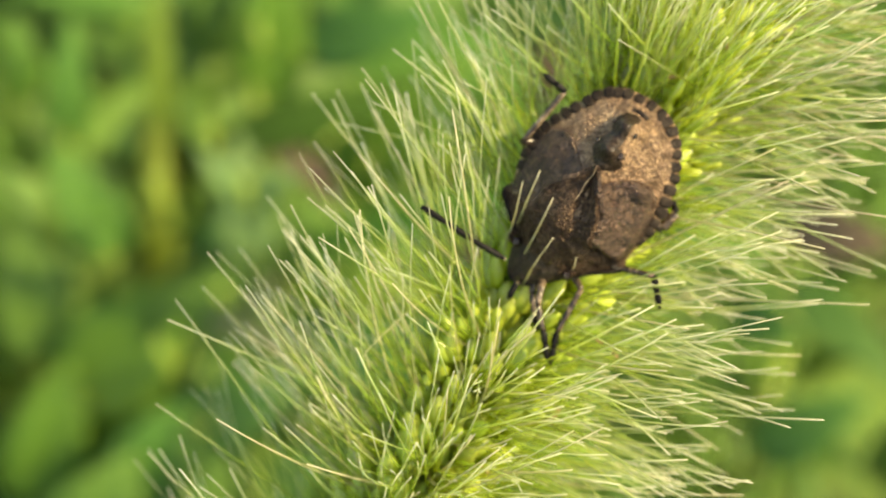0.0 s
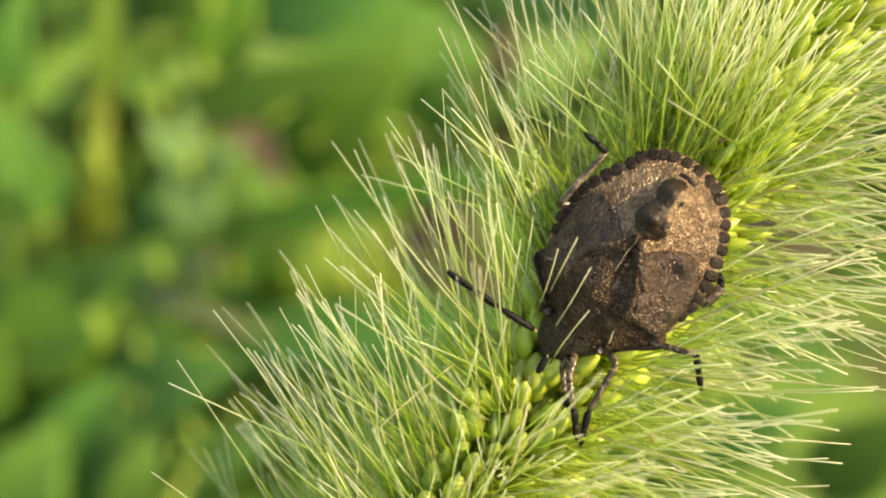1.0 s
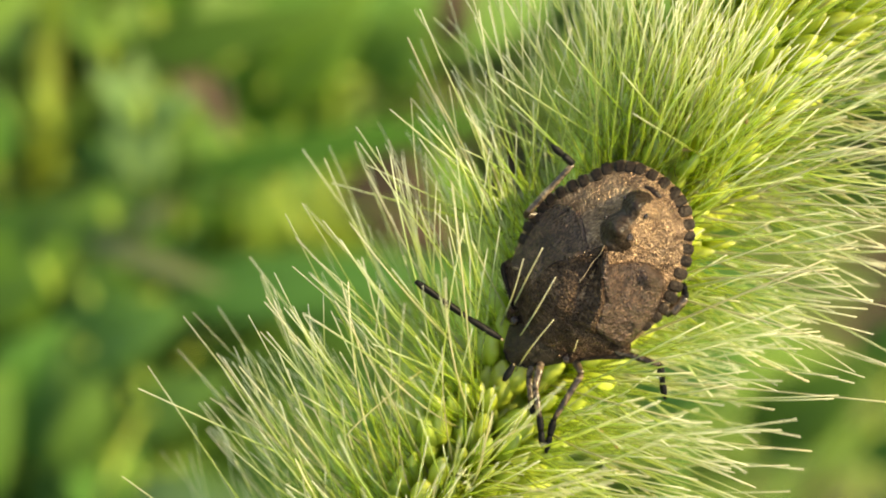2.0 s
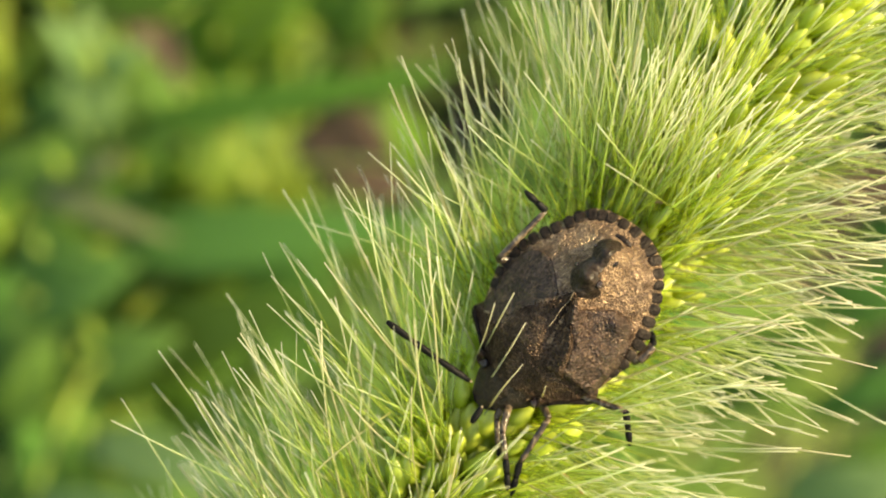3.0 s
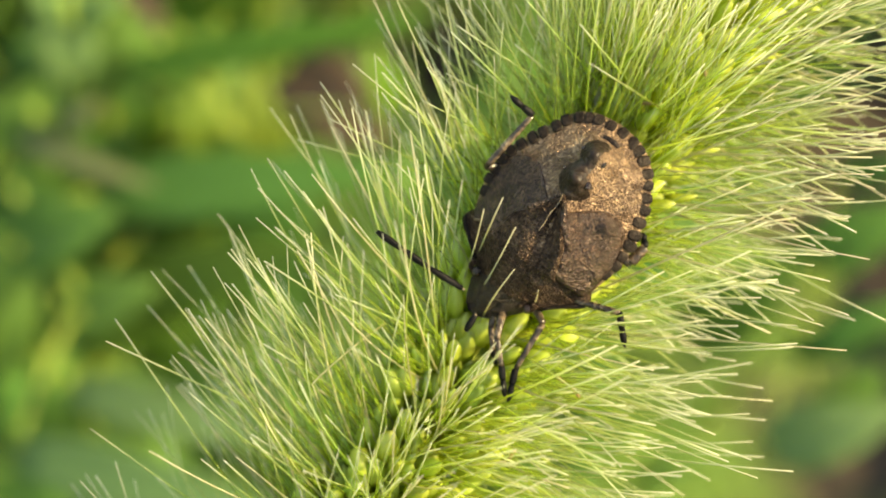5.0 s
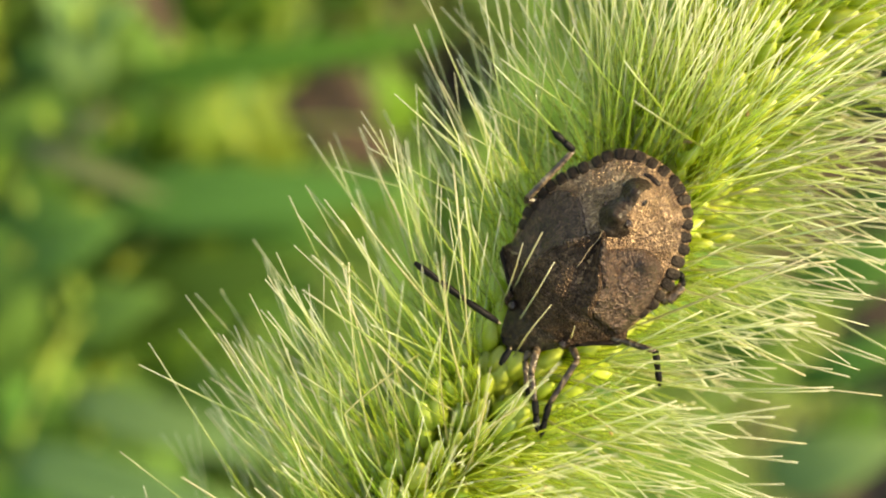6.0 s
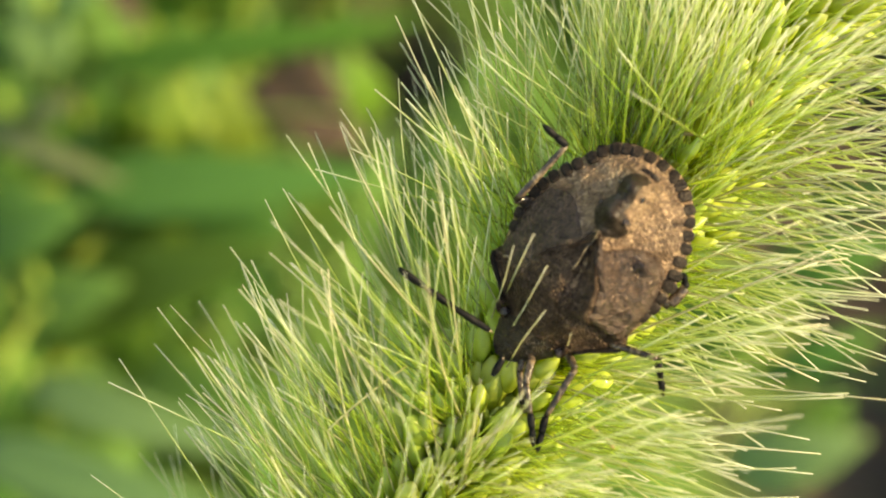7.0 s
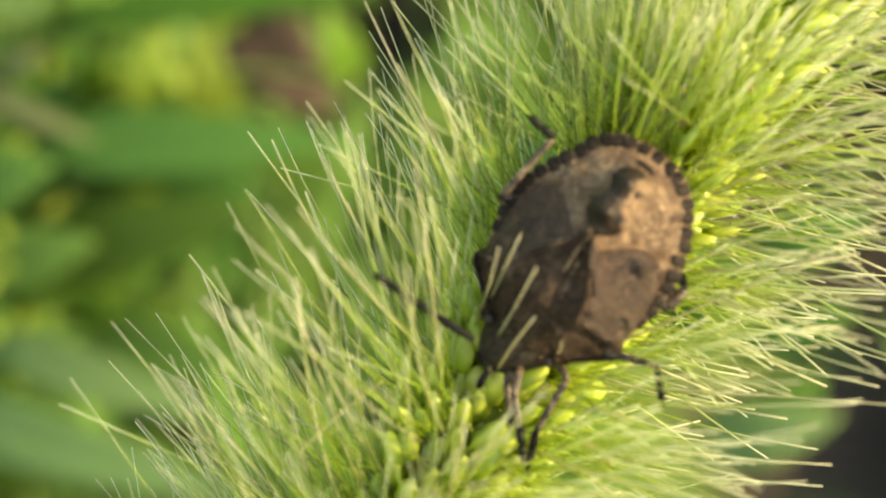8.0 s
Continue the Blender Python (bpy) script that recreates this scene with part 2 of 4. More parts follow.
LEAF_MID = leafy("leaf_mid", [(0.0, (0.09, 0.205, 0.034)), (0.5, (0.103, 0.233, 0.039)), (1.0, (0.117, 0.253, 0.044))], noise_scale=120, through=0.4, rough=0.45, per="Random", spread=0.14, sheen=0.2)
LEAF_YELLOW = leafy("leaf_yellow", [(0.0, (0.165, 0.255, 0.036)), (0.5, (0.19, 0.285, 0.042)), (1.0, (0.21, 0.305, 0.05))], noise_scale=120, through=0.5, rough=0.45, per="Random", spread=0.14, sheen=0.2)
# leaves that lie in shade: the shade is put into a darker green
LEAF_SHADED = leafy("leaf_shaded", [(0.0, (0.036, 0.09, 0.011)), (0.5, (0.043, 0.105, 0.013)), (1.0, (0.05, 0.12, 0.015))], noise_scale=120, through=0.2, rough=0.6, per="Random", sheen=0.12)
LEAF_BLUE = leafy("leaf_pale", [(0.0, (0.13, 0.235, 0.075)), (0.5, (0.17, 0.29, 0.095)), (1.0, (0.19, 0.31, 0.105))], noise_scale=120, through=0.4, rough=0.5, per="Random", spread=0.1, sheen=0.2)
LEAF_LIGHT = leafy("leaf_light", [(0.0, (0.118, 0.245, 0.03)), (0.5, (0.135, 0.28, 0.036)), (1.0, (0.152, 0.30, 0.042))], noise_scale=120, through=0.5, rough=0.45, per="Random", spread=0.12, sheen=0.2)
LEAF_DEEP = leafy("leaf_deep", [(0.0, (0.071, 0.178, 0.032)), (0.5, (0.081, 0.198, 0.036)), (1.0, (0.091, 0.213, 0.04))], noise_scale=120, through=0.35, rough=0.5, per="Random", spread=0.12, sheen=0.2)
LEAF_STRAW = leafy("leaf_straw", [(0.0, (0.13, 0.16, 0.055)), (1.0, (0.18, 0.205, 0.08))], noise_scale=150, through=0.3, rough=0.7, per="Random")
LEAF_BROWN = leafy("leaf_withered", [(0.0, (0.065, 0.042, 0.023)), (1.0, (0.105, 0.07, 0.038))], noise_scale=150, through=0.15, rough=0.75, per="Random")


def blade_mesh(bm, root, tip, width, sag, face, along, n=10):
    """A folded leaf blade from root to tip, with a keel along its middle and real thickness."""
    root, tip = Vector(root), Vector(tip)
    run = tip - root
    side = run.cross(face).normalized()
    up = side.cross(run).normalized()
    rows = []
    for i in range(n + 1):
        t = i / n
        c = root + run * t + up * sag * 4 * t * (1 - t)
        w = width * 0.5 * min(1, 0.45 + 2.2 * t) * (1 - t ** 2.6) + width * 0.02
        keel = up * (-0.22 * w)
        thick = up * (-0.0004)
        row = [c - side * w, c - side * w * 0.5 + keel * 0.6, c + keel, c + side * w * 0.5 + keel * 0.6, c + side * w]
        top = [bm.verts.new(p) for p in row]
        low = [bm.verts.new(p + thick) for p in row]
        for v in top + low:
            v[along] = t
        rows.append((top, low))
    for (t0, l0), (t1, l1) in zip(rows, rows[1:]):
        for k in range(4):
            bm.faces.new((t0[k], t0[k + 1], t1[k + 1], t1[k]))
            bm.faces.new((l0[k + 1], l0[k], l1[k], l1[k + 1]))
        bm.faces.new((t0[0], t1[0], l1[0], l0[0]))
        bm.faces.new((t0[4], l0[4], l1[4], t1[4]))
    for t, l in (rows[0], rows[-1]):
        for k in range(4):
            bm.faces.new((t[k], l[k], l[k + 1], t[k + 1]))


BARE = ((0.033, 0.42, 0.030), (0.205, 0.315, 0.075), (0.27, 0.42, 0.045), (0.085, 0.455, 0.02))


def bare(x, y, grow=1.0):
    """Whether a place lies on one of the bare patches of soil."""
    return any(math.hypot(x - a, (y - b) * 0.8) < r * grow for a, b, r in BARE)


def grass_stuff():
    """The low sward: short blades over the ground, past counting."""
    rng = random.Random(5)
    bm = bmesh.new()
    al = bm.verts.layers.float.new("along")
    for _ in range(18000):
        x, y = rng.uniform(-0.7, 0.7), rng.uniform(0.0, 1.2)
        if max(abs(x) / 0.7, abs(y - 0.6) / 0.6) > 0.7 + 0.3 * rng.random():
            continue
        if noise.noise((x * 7, y * 7, 3.0)) < -0.55 or bare(x, y):
            continue
        h, a = rng.uniform(0.02, 0.10), rng.uniform(0, 6.283)
        lean = rng.uniform(0.01, 0.07)
        if bare(x, y + 0.5 * h) or bare(x, y + h):
            continue
        d = Vector((math.cos(a), math.sin(a), 0))
        blade_mesh(bm, Vector((x, y, -0.004)), Vector((x, y, h)) + d * lean, rng.uniform(0.003, 0.0075), rng.uniform(0, 0.01),
                   Vector((0.1, -0.2, 1)) + d * 0.5, al, n=4)
    # the meadow goes on round about, in larger tufts
    for _ in range(9000):
        a, r = rng.uniform(0, 6.283), 0.5 + 4.5 * rng.random() ** 1.6
        x, y = r * math.cos(a), 0.45 + r * math.sin(a)
        if abs(x) < 0.5 and 0.15 < y < 1.05 or abs(x) < 0.25 and -0.3 < y < 0.1:
            continue
        h, b = rng.uniform(0.04, 0.13), rng.uniform(0, 6.283)
        d = Vector((math.cos(b), math.sin(b), 0))
        w = 0.006 + 0.008 * min(r, 3.0)
        blade_mesh(bm, Vector((x, y, -0.01)), Vector((x, y, h)) + d * rng.uniform(0.02, 0.09), w, rng.uniform(0, 0.01), Vector((0.1, -0.2, 1)) + d * 0.5, al, n=2)
    ob = part("grass", bm, GRASS)
    tagged(ob, "short green meadow grass covering the soil", "grass", kind="stuff")


GRASS = leafy("grass_green", [(0.0, (0.11, 0.23, 0.045)), (0.5, (0.15, 0.31, 0.06)), (1.0, (0.19, 0.35, 0.07))], noise_scale=120, through=0.45, rough=0.5, spread=0.3)


def weed(base, leaves, label, name="weed_plant", category="weed"):
    """A meadow weed: a thin stem, and leaves given as (tip, width, sag, material, root on the stem)."""
    w = thing(name, base, label, category, "weeds in the meadow")
    top = max(l[4][2] for l in leaves) + 0.01
    bm = bmesh.new()
    b = Vector(base)
    rootc = sum((Vector(l[4]) for l in leaves), Vector()) / len(leaves)
    line = curve_points([b - Vector((0, 0, 0.005)), b.lerp(Vector((rootc.x, rootc.y, top)), 0.5) + Vector((0.004, 0.003, 0)), Vector((rootc.x, rootc.y, top))], 8)
    tube(bm, line, [0.0022 - 0.0012 * i / 7 for i in range(8)], 7)
    part("stem", bm, STALK, w)
    for tip, width, sag, mat, root in leaves:
        bm = bmesh.new()
        al = bm.verts.layers.float.new("along")
        blade_mesh(bm, root, tip, width, sag, Vector((0.05, -0.6, 0.8)), al)
        part("leaf", bm, mat, w)
        joint = min(line, key=lambda p: (p - Vector(root)).length + 0.5 * max(0.0, p.z - root[2]))
        if (joint - Vector(root)).length > 0.004:
            bm = bmesh.new()
            tube(bm, curve_points([joint, joint.lerp(Vector(root), 0.5) + Vector((0, 0, 0.004)), Vector(root)], 6), [0.0011, 0.001, 0.0009, 0.0008, 0.0007, 0.0006], 6)
            part("leaf_stalk", bm, STALK, w)
    return w


def build_weeds():
    rng = random.Random(11)
    mats = [LEAF_MID, LEAF_MID, LEAF_DEEP, LEAF_DEEP]
    for i in range(78):
        x, y = rng.uniform(-0.5, 0.42), rng.uniform(0.2, 1.0)
        h = rng.uniform(0.03, 0.11) if i < 60 else rng.uniform(0.015, 0.04)
        base = Vector((x, y, 0))
        leaves = []
        a0 = rng.uniform(0, 6.28)
        for k in range(rng.randint(5, 8)):
            a = a0 + k * 2.4
            l = rng.uniform(0.05, 0.11)
            root = base + Vector((0, 0, h * rng.uniform(0.35, 1.0)))
            tip = root + Vector((math.cos(a) * l, math.sin(a) * l, rng.uniform(-0.02, 0.04)))
            leaves.append((tip, rng.uniform(0.03, 0.056), rng.uniform(0.0, 0.012), rng.choice(mats), root))
        leaves = [l for l in leaves if not any(bare(p.x, p.y + 0.7 * p.z, 1.3) for p in (l[0], l[0].lerp(l[4], 0.5), l[4]))]
        if not leaves:
            continue
        weed(base, leaves, "green broad-leaved weed standing in the meadow")



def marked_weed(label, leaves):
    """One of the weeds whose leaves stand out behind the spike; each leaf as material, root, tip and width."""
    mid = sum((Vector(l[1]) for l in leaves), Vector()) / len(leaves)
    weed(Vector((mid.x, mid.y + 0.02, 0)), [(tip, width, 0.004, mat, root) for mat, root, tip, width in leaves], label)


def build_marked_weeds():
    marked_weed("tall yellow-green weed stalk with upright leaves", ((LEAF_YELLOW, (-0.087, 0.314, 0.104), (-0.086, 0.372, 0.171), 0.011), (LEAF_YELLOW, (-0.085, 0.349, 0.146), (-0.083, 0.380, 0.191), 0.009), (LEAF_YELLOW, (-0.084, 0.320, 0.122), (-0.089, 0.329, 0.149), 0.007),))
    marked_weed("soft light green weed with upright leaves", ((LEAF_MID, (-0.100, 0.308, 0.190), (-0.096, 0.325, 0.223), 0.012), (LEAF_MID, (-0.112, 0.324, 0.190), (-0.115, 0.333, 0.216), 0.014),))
    # this arching leaf is shaded; its colour carries the shade
    marked_weed("weed with a long arching green leaf, coloured dark for shade", ((LEAF_SHADED, (-0.061, 0.307, 0.189), (0.001, 0.312, 0.213), 0.014),))
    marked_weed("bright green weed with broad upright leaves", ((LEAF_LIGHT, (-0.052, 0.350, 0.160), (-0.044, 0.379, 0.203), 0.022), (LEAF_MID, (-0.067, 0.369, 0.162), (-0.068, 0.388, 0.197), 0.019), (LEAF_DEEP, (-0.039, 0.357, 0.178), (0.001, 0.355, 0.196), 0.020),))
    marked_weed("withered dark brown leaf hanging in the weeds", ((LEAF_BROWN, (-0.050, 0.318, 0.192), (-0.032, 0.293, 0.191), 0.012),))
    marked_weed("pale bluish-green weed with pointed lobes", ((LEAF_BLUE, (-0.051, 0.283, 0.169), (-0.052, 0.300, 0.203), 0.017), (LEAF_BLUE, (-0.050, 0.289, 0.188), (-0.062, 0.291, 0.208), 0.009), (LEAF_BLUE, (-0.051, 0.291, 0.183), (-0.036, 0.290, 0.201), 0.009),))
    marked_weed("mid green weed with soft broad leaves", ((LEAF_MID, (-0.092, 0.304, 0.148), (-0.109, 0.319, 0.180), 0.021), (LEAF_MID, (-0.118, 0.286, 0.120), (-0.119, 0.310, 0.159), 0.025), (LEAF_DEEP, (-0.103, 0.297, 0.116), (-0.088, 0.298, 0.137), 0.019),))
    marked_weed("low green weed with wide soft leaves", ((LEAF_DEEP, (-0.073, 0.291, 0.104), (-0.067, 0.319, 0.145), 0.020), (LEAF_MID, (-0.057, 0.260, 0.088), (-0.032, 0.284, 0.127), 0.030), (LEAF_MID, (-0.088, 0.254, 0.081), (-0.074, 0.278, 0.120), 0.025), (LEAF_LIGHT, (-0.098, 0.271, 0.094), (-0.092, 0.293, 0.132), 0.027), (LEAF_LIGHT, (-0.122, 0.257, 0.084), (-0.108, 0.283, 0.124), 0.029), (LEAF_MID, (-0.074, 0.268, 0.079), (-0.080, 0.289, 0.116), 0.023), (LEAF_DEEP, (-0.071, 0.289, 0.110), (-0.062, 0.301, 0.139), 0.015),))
    marked_weed("green grass leaf arching over bare soil", ((LEAF_DEEP, (0.096, 0.279, 0.167), (0.123, 0.248, 0.161), 0.014), (LEAF_DEEP, (0.089, 0.254, 0.121), (0.119, 0.258, 0.143), 0.019), (LEAF_DEEP, (0.086, 0.290, 0.137), (0.103, 0.276, 0.145), 0.016), (LEAF_BROWN, (0.104, 0.323, 0.138), (0.135, 0.308, 0.146), 0.019), (LEAF_SHADED, (0.124, 0.245, 0.117), (0.152, 0.256, 0.146), 0.024),))
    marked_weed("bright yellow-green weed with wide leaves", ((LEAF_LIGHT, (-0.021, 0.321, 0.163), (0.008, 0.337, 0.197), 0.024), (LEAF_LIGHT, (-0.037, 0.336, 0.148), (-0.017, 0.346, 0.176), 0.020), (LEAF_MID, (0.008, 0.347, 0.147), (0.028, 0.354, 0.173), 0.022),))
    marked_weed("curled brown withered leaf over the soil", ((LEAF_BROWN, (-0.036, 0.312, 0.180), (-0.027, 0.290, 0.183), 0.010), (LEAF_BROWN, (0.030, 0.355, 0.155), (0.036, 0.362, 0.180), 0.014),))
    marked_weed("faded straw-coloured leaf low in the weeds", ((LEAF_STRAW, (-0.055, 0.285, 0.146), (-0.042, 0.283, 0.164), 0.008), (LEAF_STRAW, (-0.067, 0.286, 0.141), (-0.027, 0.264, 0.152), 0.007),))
    # flat leaf, its shade given by the darker leaf colour
    marked_weed("weed with a long green leaf held flat, coloured dark for shade", ((LEAF_SHADED, (-0.041, 0.289, 0.168), (0.045, 0.291, 0.200), 0.010), (LEAF_SHADED, (-0.016, 0.294, 0.169), (0.039, 0.290, 0.193), 0.006),))
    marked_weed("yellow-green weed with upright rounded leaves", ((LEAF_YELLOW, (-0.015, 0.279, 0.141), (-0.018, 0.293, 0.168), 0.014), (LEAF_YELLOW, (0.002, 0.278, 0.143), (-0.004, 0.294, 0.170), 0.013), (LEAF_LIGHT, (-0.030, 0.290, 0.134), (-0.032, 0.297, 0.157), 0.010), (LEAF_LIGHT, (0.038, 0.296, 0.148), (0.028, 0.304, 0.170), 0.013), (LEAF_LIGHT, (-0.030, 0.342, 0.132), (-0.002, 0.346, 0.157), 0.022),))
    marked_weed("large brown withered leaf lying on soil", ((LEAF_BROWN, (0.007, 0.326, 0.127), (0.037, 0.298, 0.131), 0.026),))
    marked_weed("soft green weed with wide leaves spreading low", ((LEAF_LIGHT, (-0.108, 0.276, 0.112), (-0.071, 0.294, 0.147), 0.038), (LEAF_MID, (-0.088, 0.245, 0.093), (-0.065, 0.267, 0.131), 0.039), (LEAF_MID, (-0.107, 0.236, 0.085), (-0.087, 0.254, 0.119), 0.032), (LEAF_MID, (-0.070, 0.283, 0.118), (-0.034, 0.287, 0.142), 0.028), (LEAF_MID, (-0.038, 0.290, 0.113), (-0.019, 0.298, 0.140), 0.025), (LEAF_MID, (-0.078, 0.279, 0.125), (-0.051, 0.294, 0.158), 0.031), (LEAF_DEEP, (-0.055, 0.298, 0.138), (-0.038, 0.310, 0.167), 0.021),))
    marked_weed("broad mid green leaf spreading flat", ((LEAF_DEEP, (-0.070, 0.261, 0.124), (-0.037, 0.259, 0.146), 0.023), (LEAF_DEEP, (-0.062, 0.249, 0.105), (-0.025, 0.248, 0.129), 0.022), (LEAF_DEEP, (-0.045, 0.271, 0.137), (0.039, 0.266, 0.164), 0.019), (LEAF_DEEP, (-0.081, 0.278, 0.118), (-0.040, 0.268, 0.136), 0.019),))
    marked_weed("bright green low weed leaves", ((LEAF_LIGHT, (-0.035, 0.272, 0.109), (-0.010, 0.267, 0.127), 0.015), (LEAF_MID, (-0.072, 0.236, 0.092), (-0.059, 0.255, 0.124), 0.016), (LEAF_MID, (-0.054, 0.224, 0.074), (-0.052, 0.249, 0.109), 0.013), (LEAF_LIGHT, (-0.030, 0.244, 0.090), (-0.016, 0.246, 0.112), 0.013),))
    # low leaves, with shade painted in as a darker green
    marked_weed("broad green weed leaf lying low, coloured dark for shade", ((LEAF_SHADED, (-0.060, 0.254, 0.094), (0.002, 0.255, 0.125), 0.027), (LEAF_SHADED, (-0.044, 0.251, 0.110), (0.015, 0.257, 0.141), 0.022), (LEAF_SHADED, (-0.060, 0.221, 0.070), (-0.022, 0.214, 0.090), 0.020), (LEAF_SHADED, (-0.049, 0.265, 0.096), (-0.016, 0.257, 0.113), 0.015),))
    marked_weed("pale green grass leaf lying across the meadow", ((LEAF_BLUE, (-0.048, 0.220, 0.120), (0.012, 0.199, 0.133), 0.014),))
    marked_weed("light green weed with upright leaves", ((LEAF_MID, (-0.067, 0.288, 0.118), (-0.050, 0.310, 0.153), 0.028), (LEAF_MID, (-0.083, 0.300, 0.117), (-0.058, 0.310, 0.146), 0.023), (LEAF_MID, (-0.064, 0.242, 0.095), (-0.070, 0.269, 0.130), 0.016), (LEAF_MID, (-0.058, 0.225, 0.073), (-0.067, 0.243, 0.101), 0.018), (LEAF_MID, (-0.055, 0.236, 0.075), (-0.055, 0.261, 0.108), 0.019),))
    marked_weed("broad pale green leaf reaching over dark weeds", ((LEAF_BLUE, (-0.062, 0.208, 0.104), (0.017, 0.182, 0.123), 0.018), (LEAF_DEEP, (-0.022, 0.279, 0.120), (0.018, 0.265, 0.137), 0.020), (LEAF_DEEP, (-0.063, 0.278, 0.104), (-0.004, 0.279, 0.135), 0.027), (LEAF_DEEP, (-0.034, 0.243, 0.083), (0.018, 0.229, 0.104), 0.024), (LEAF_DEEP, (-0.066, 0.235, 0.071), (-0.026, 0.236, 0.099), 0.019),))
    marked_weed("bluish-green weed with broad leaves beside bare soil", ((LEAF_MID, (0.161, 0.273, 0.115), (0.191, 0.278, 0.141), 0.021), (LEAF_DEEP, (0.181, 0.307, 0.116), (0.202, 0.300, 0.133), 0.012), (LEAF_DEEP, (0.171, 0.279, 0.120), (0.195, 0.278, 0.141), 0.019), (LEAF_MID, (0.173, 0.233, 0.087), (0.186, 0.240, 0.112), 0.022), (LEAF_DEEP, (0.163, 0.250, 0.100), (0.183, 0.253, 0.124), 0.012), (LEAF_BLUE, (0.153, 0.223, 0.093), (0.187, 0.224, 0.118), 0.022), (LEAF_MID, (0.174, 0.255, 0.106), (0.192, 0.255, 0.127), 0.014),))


# ---------------------------------------------------------------- the foxtail
AXIS = [Vector(p) for p in ((-11.0, -28.0, -8.0), (-6.4, -20.2, -6.6), (-2.4, -13.7, -5.6), (-0.1, -9.9, -5.2), (2.7, -5.4, -5.0), (5.7, -0.4, -4.9), (9.1, 4.9, -5.0), (12.7, 10.4, -5.2), (16.1, 15.4, -5.6), (19.6, 20.5, -6.4), (25.0, 28.0, -8.5))]
AX = curve_points(AXIS, 240)
FOOT = CLOSE @ AXIS[0]


def axis_at(s):
    """Place and direction on the spike's axis, s from 0 at its foot to 1 at its tip."""
    k = max(0.0, min(0.9999, s)) * (len(AX) - 1)
    i = int(k)
    return AX[i].lerp(AX[i + 1], k - i), (AX[i + 1] - AX[i]).normalized()


# The bug's own axes in the close-up space: ahead (to its head), across, and up from its back.
B_AHEAD = Vector((-0.56, -0.83, 0)).normalized()
B_SIDE = Vector((0.83, -0.56, 0)).normalized()
ROLL, PITCH = radians(9), radians(6)
b_up = Vector((0, 0, 1))
b_side = (B_SIDE * math.cos(ROLL) + b_up * math.sin(ROLL)).normalized()
b_up = (b_up * math.cos(ROLL) - B_SIDE * math.sin(ROLL)).normalized()
b_ahead = (B_AHEAD * math.cos(PITCH) - b_up * math.sin(PITCH)).normalized()
b_up = b_side.cross(b_ahead).normalized()
if b_up.z < 0:
    b_up = -b_up
B_MID = Vector((7.06, 2.97, -0.5))


def bug_mm(u, v, w):
    """From the bug's space (ahead, to the side, up; mm) to the close-up space."""
    return B_MID + b_ahead * u + b_side * v + b_up * w


def bug(u, v, w):
    return CLOSE @ bug_mm(u, v, w)


# antennae and legs, joint by joint, in the close-up space
ANTENNAE = (
    [(2.92, -0.46, 0.00), (1.31, 0.48, 0.40), (0.16, 1.22, 0.80), (-1.03, 2.00, 1.20)],
    [(3.53, -1.59, -0.40), (3.10, -2.38, -0.60)],
)
LEGS = (
        ((5.51, 5.23, -1.80), (3.77, 5.09, -0.50), (5.76, 7.43, 0.40), (4.72, 8.22, 0.80)),
        ((7.30, 0.90, -1.60), (7.98, -0.80, -0.30), (9.89, -1.27, 0.80), (10.23, -2.82, 0.40)),
        ((9.2, 1.7, -1.60), (10.45, 0.98, -0.40), (11.08, 1.7, -0.35), (11.0, 2.35, -0.6)),
        ((5.92, -0.79, -1.80), (6.59, -1.92, -0.60), (5.42, -4.02, -0.60), (5.14, -5.55, -0.80)),
        ((4.80, -1.06, -1.40), (4.52, -2.67, -0.40), (4.77, -3.88, -0.40), (4.97, -5.29, -0.60)),
        ((4.55, -0.79, -1.80), (4.27, -2.15, -1.20), (4.41, -3.24, -1.20), (4.59, -3.94, -1.60)),
    )

OUT_U = (-5.05, -4.9, -4.55, -3.95, -2.7, -1.05, 0.3, 1.5, 2.45, 2.8, 3.4, 3.8, 3.95)
OUT_V = (0.0, 1.15, 1.92, 2.6, 3.33, 3.8, 3.84, 3.5, 3.25, 3.1, 2.37, 1.93, 1.58)


def half_width(u):
    return float(np.interp(u, OUT_U, OUT_V))


def in_bug(p, grow):
    """Whether a point of the close-up space lies in the room that the bug takes up, or right above its back."""
    d = p - B_MID
    u, v, w = d.dot(b_ahead), d.dot(b_side), d.dot(b_up)
    if u > 3.6:
        return abs(v + 0.4) < 1.6 * grow and u < 5.6 * grow and w > -1.3
    return abs(v) < half_width(u / grow) * grow and -5.2 * grow < u and w > -1.4


CLEAR_OF = [(Vector(a), Vector(b), clear) for lines, clear in ((ANTENNAE, 0.34), (tuple(l[1:] for l in LEGS), 0.3)) for line in lines for a, b in zip(line[:-1], line[1:])]


def hides_limb(pts):
    """Whether a bristle would cross in front of a leg or antenna, which part the bristles round them."""
    for p, q in zip(pts, pts[1:]):
        m = (p + q) / 2
        for a, b, clear in CLEAR_OF:
            ab = Vector((b.x - a.x, b.y - a.y, 0))
            t = max(0.0, min(1.0, (m - a).dot(ab) / max(1e-6, ab.length_squared)))
            near = a.lerp(b, t)
            if math.hypot(m.x - near.x, m.y - near.y) < clear and m.z > near.z - 0.15:
                return True
    return False


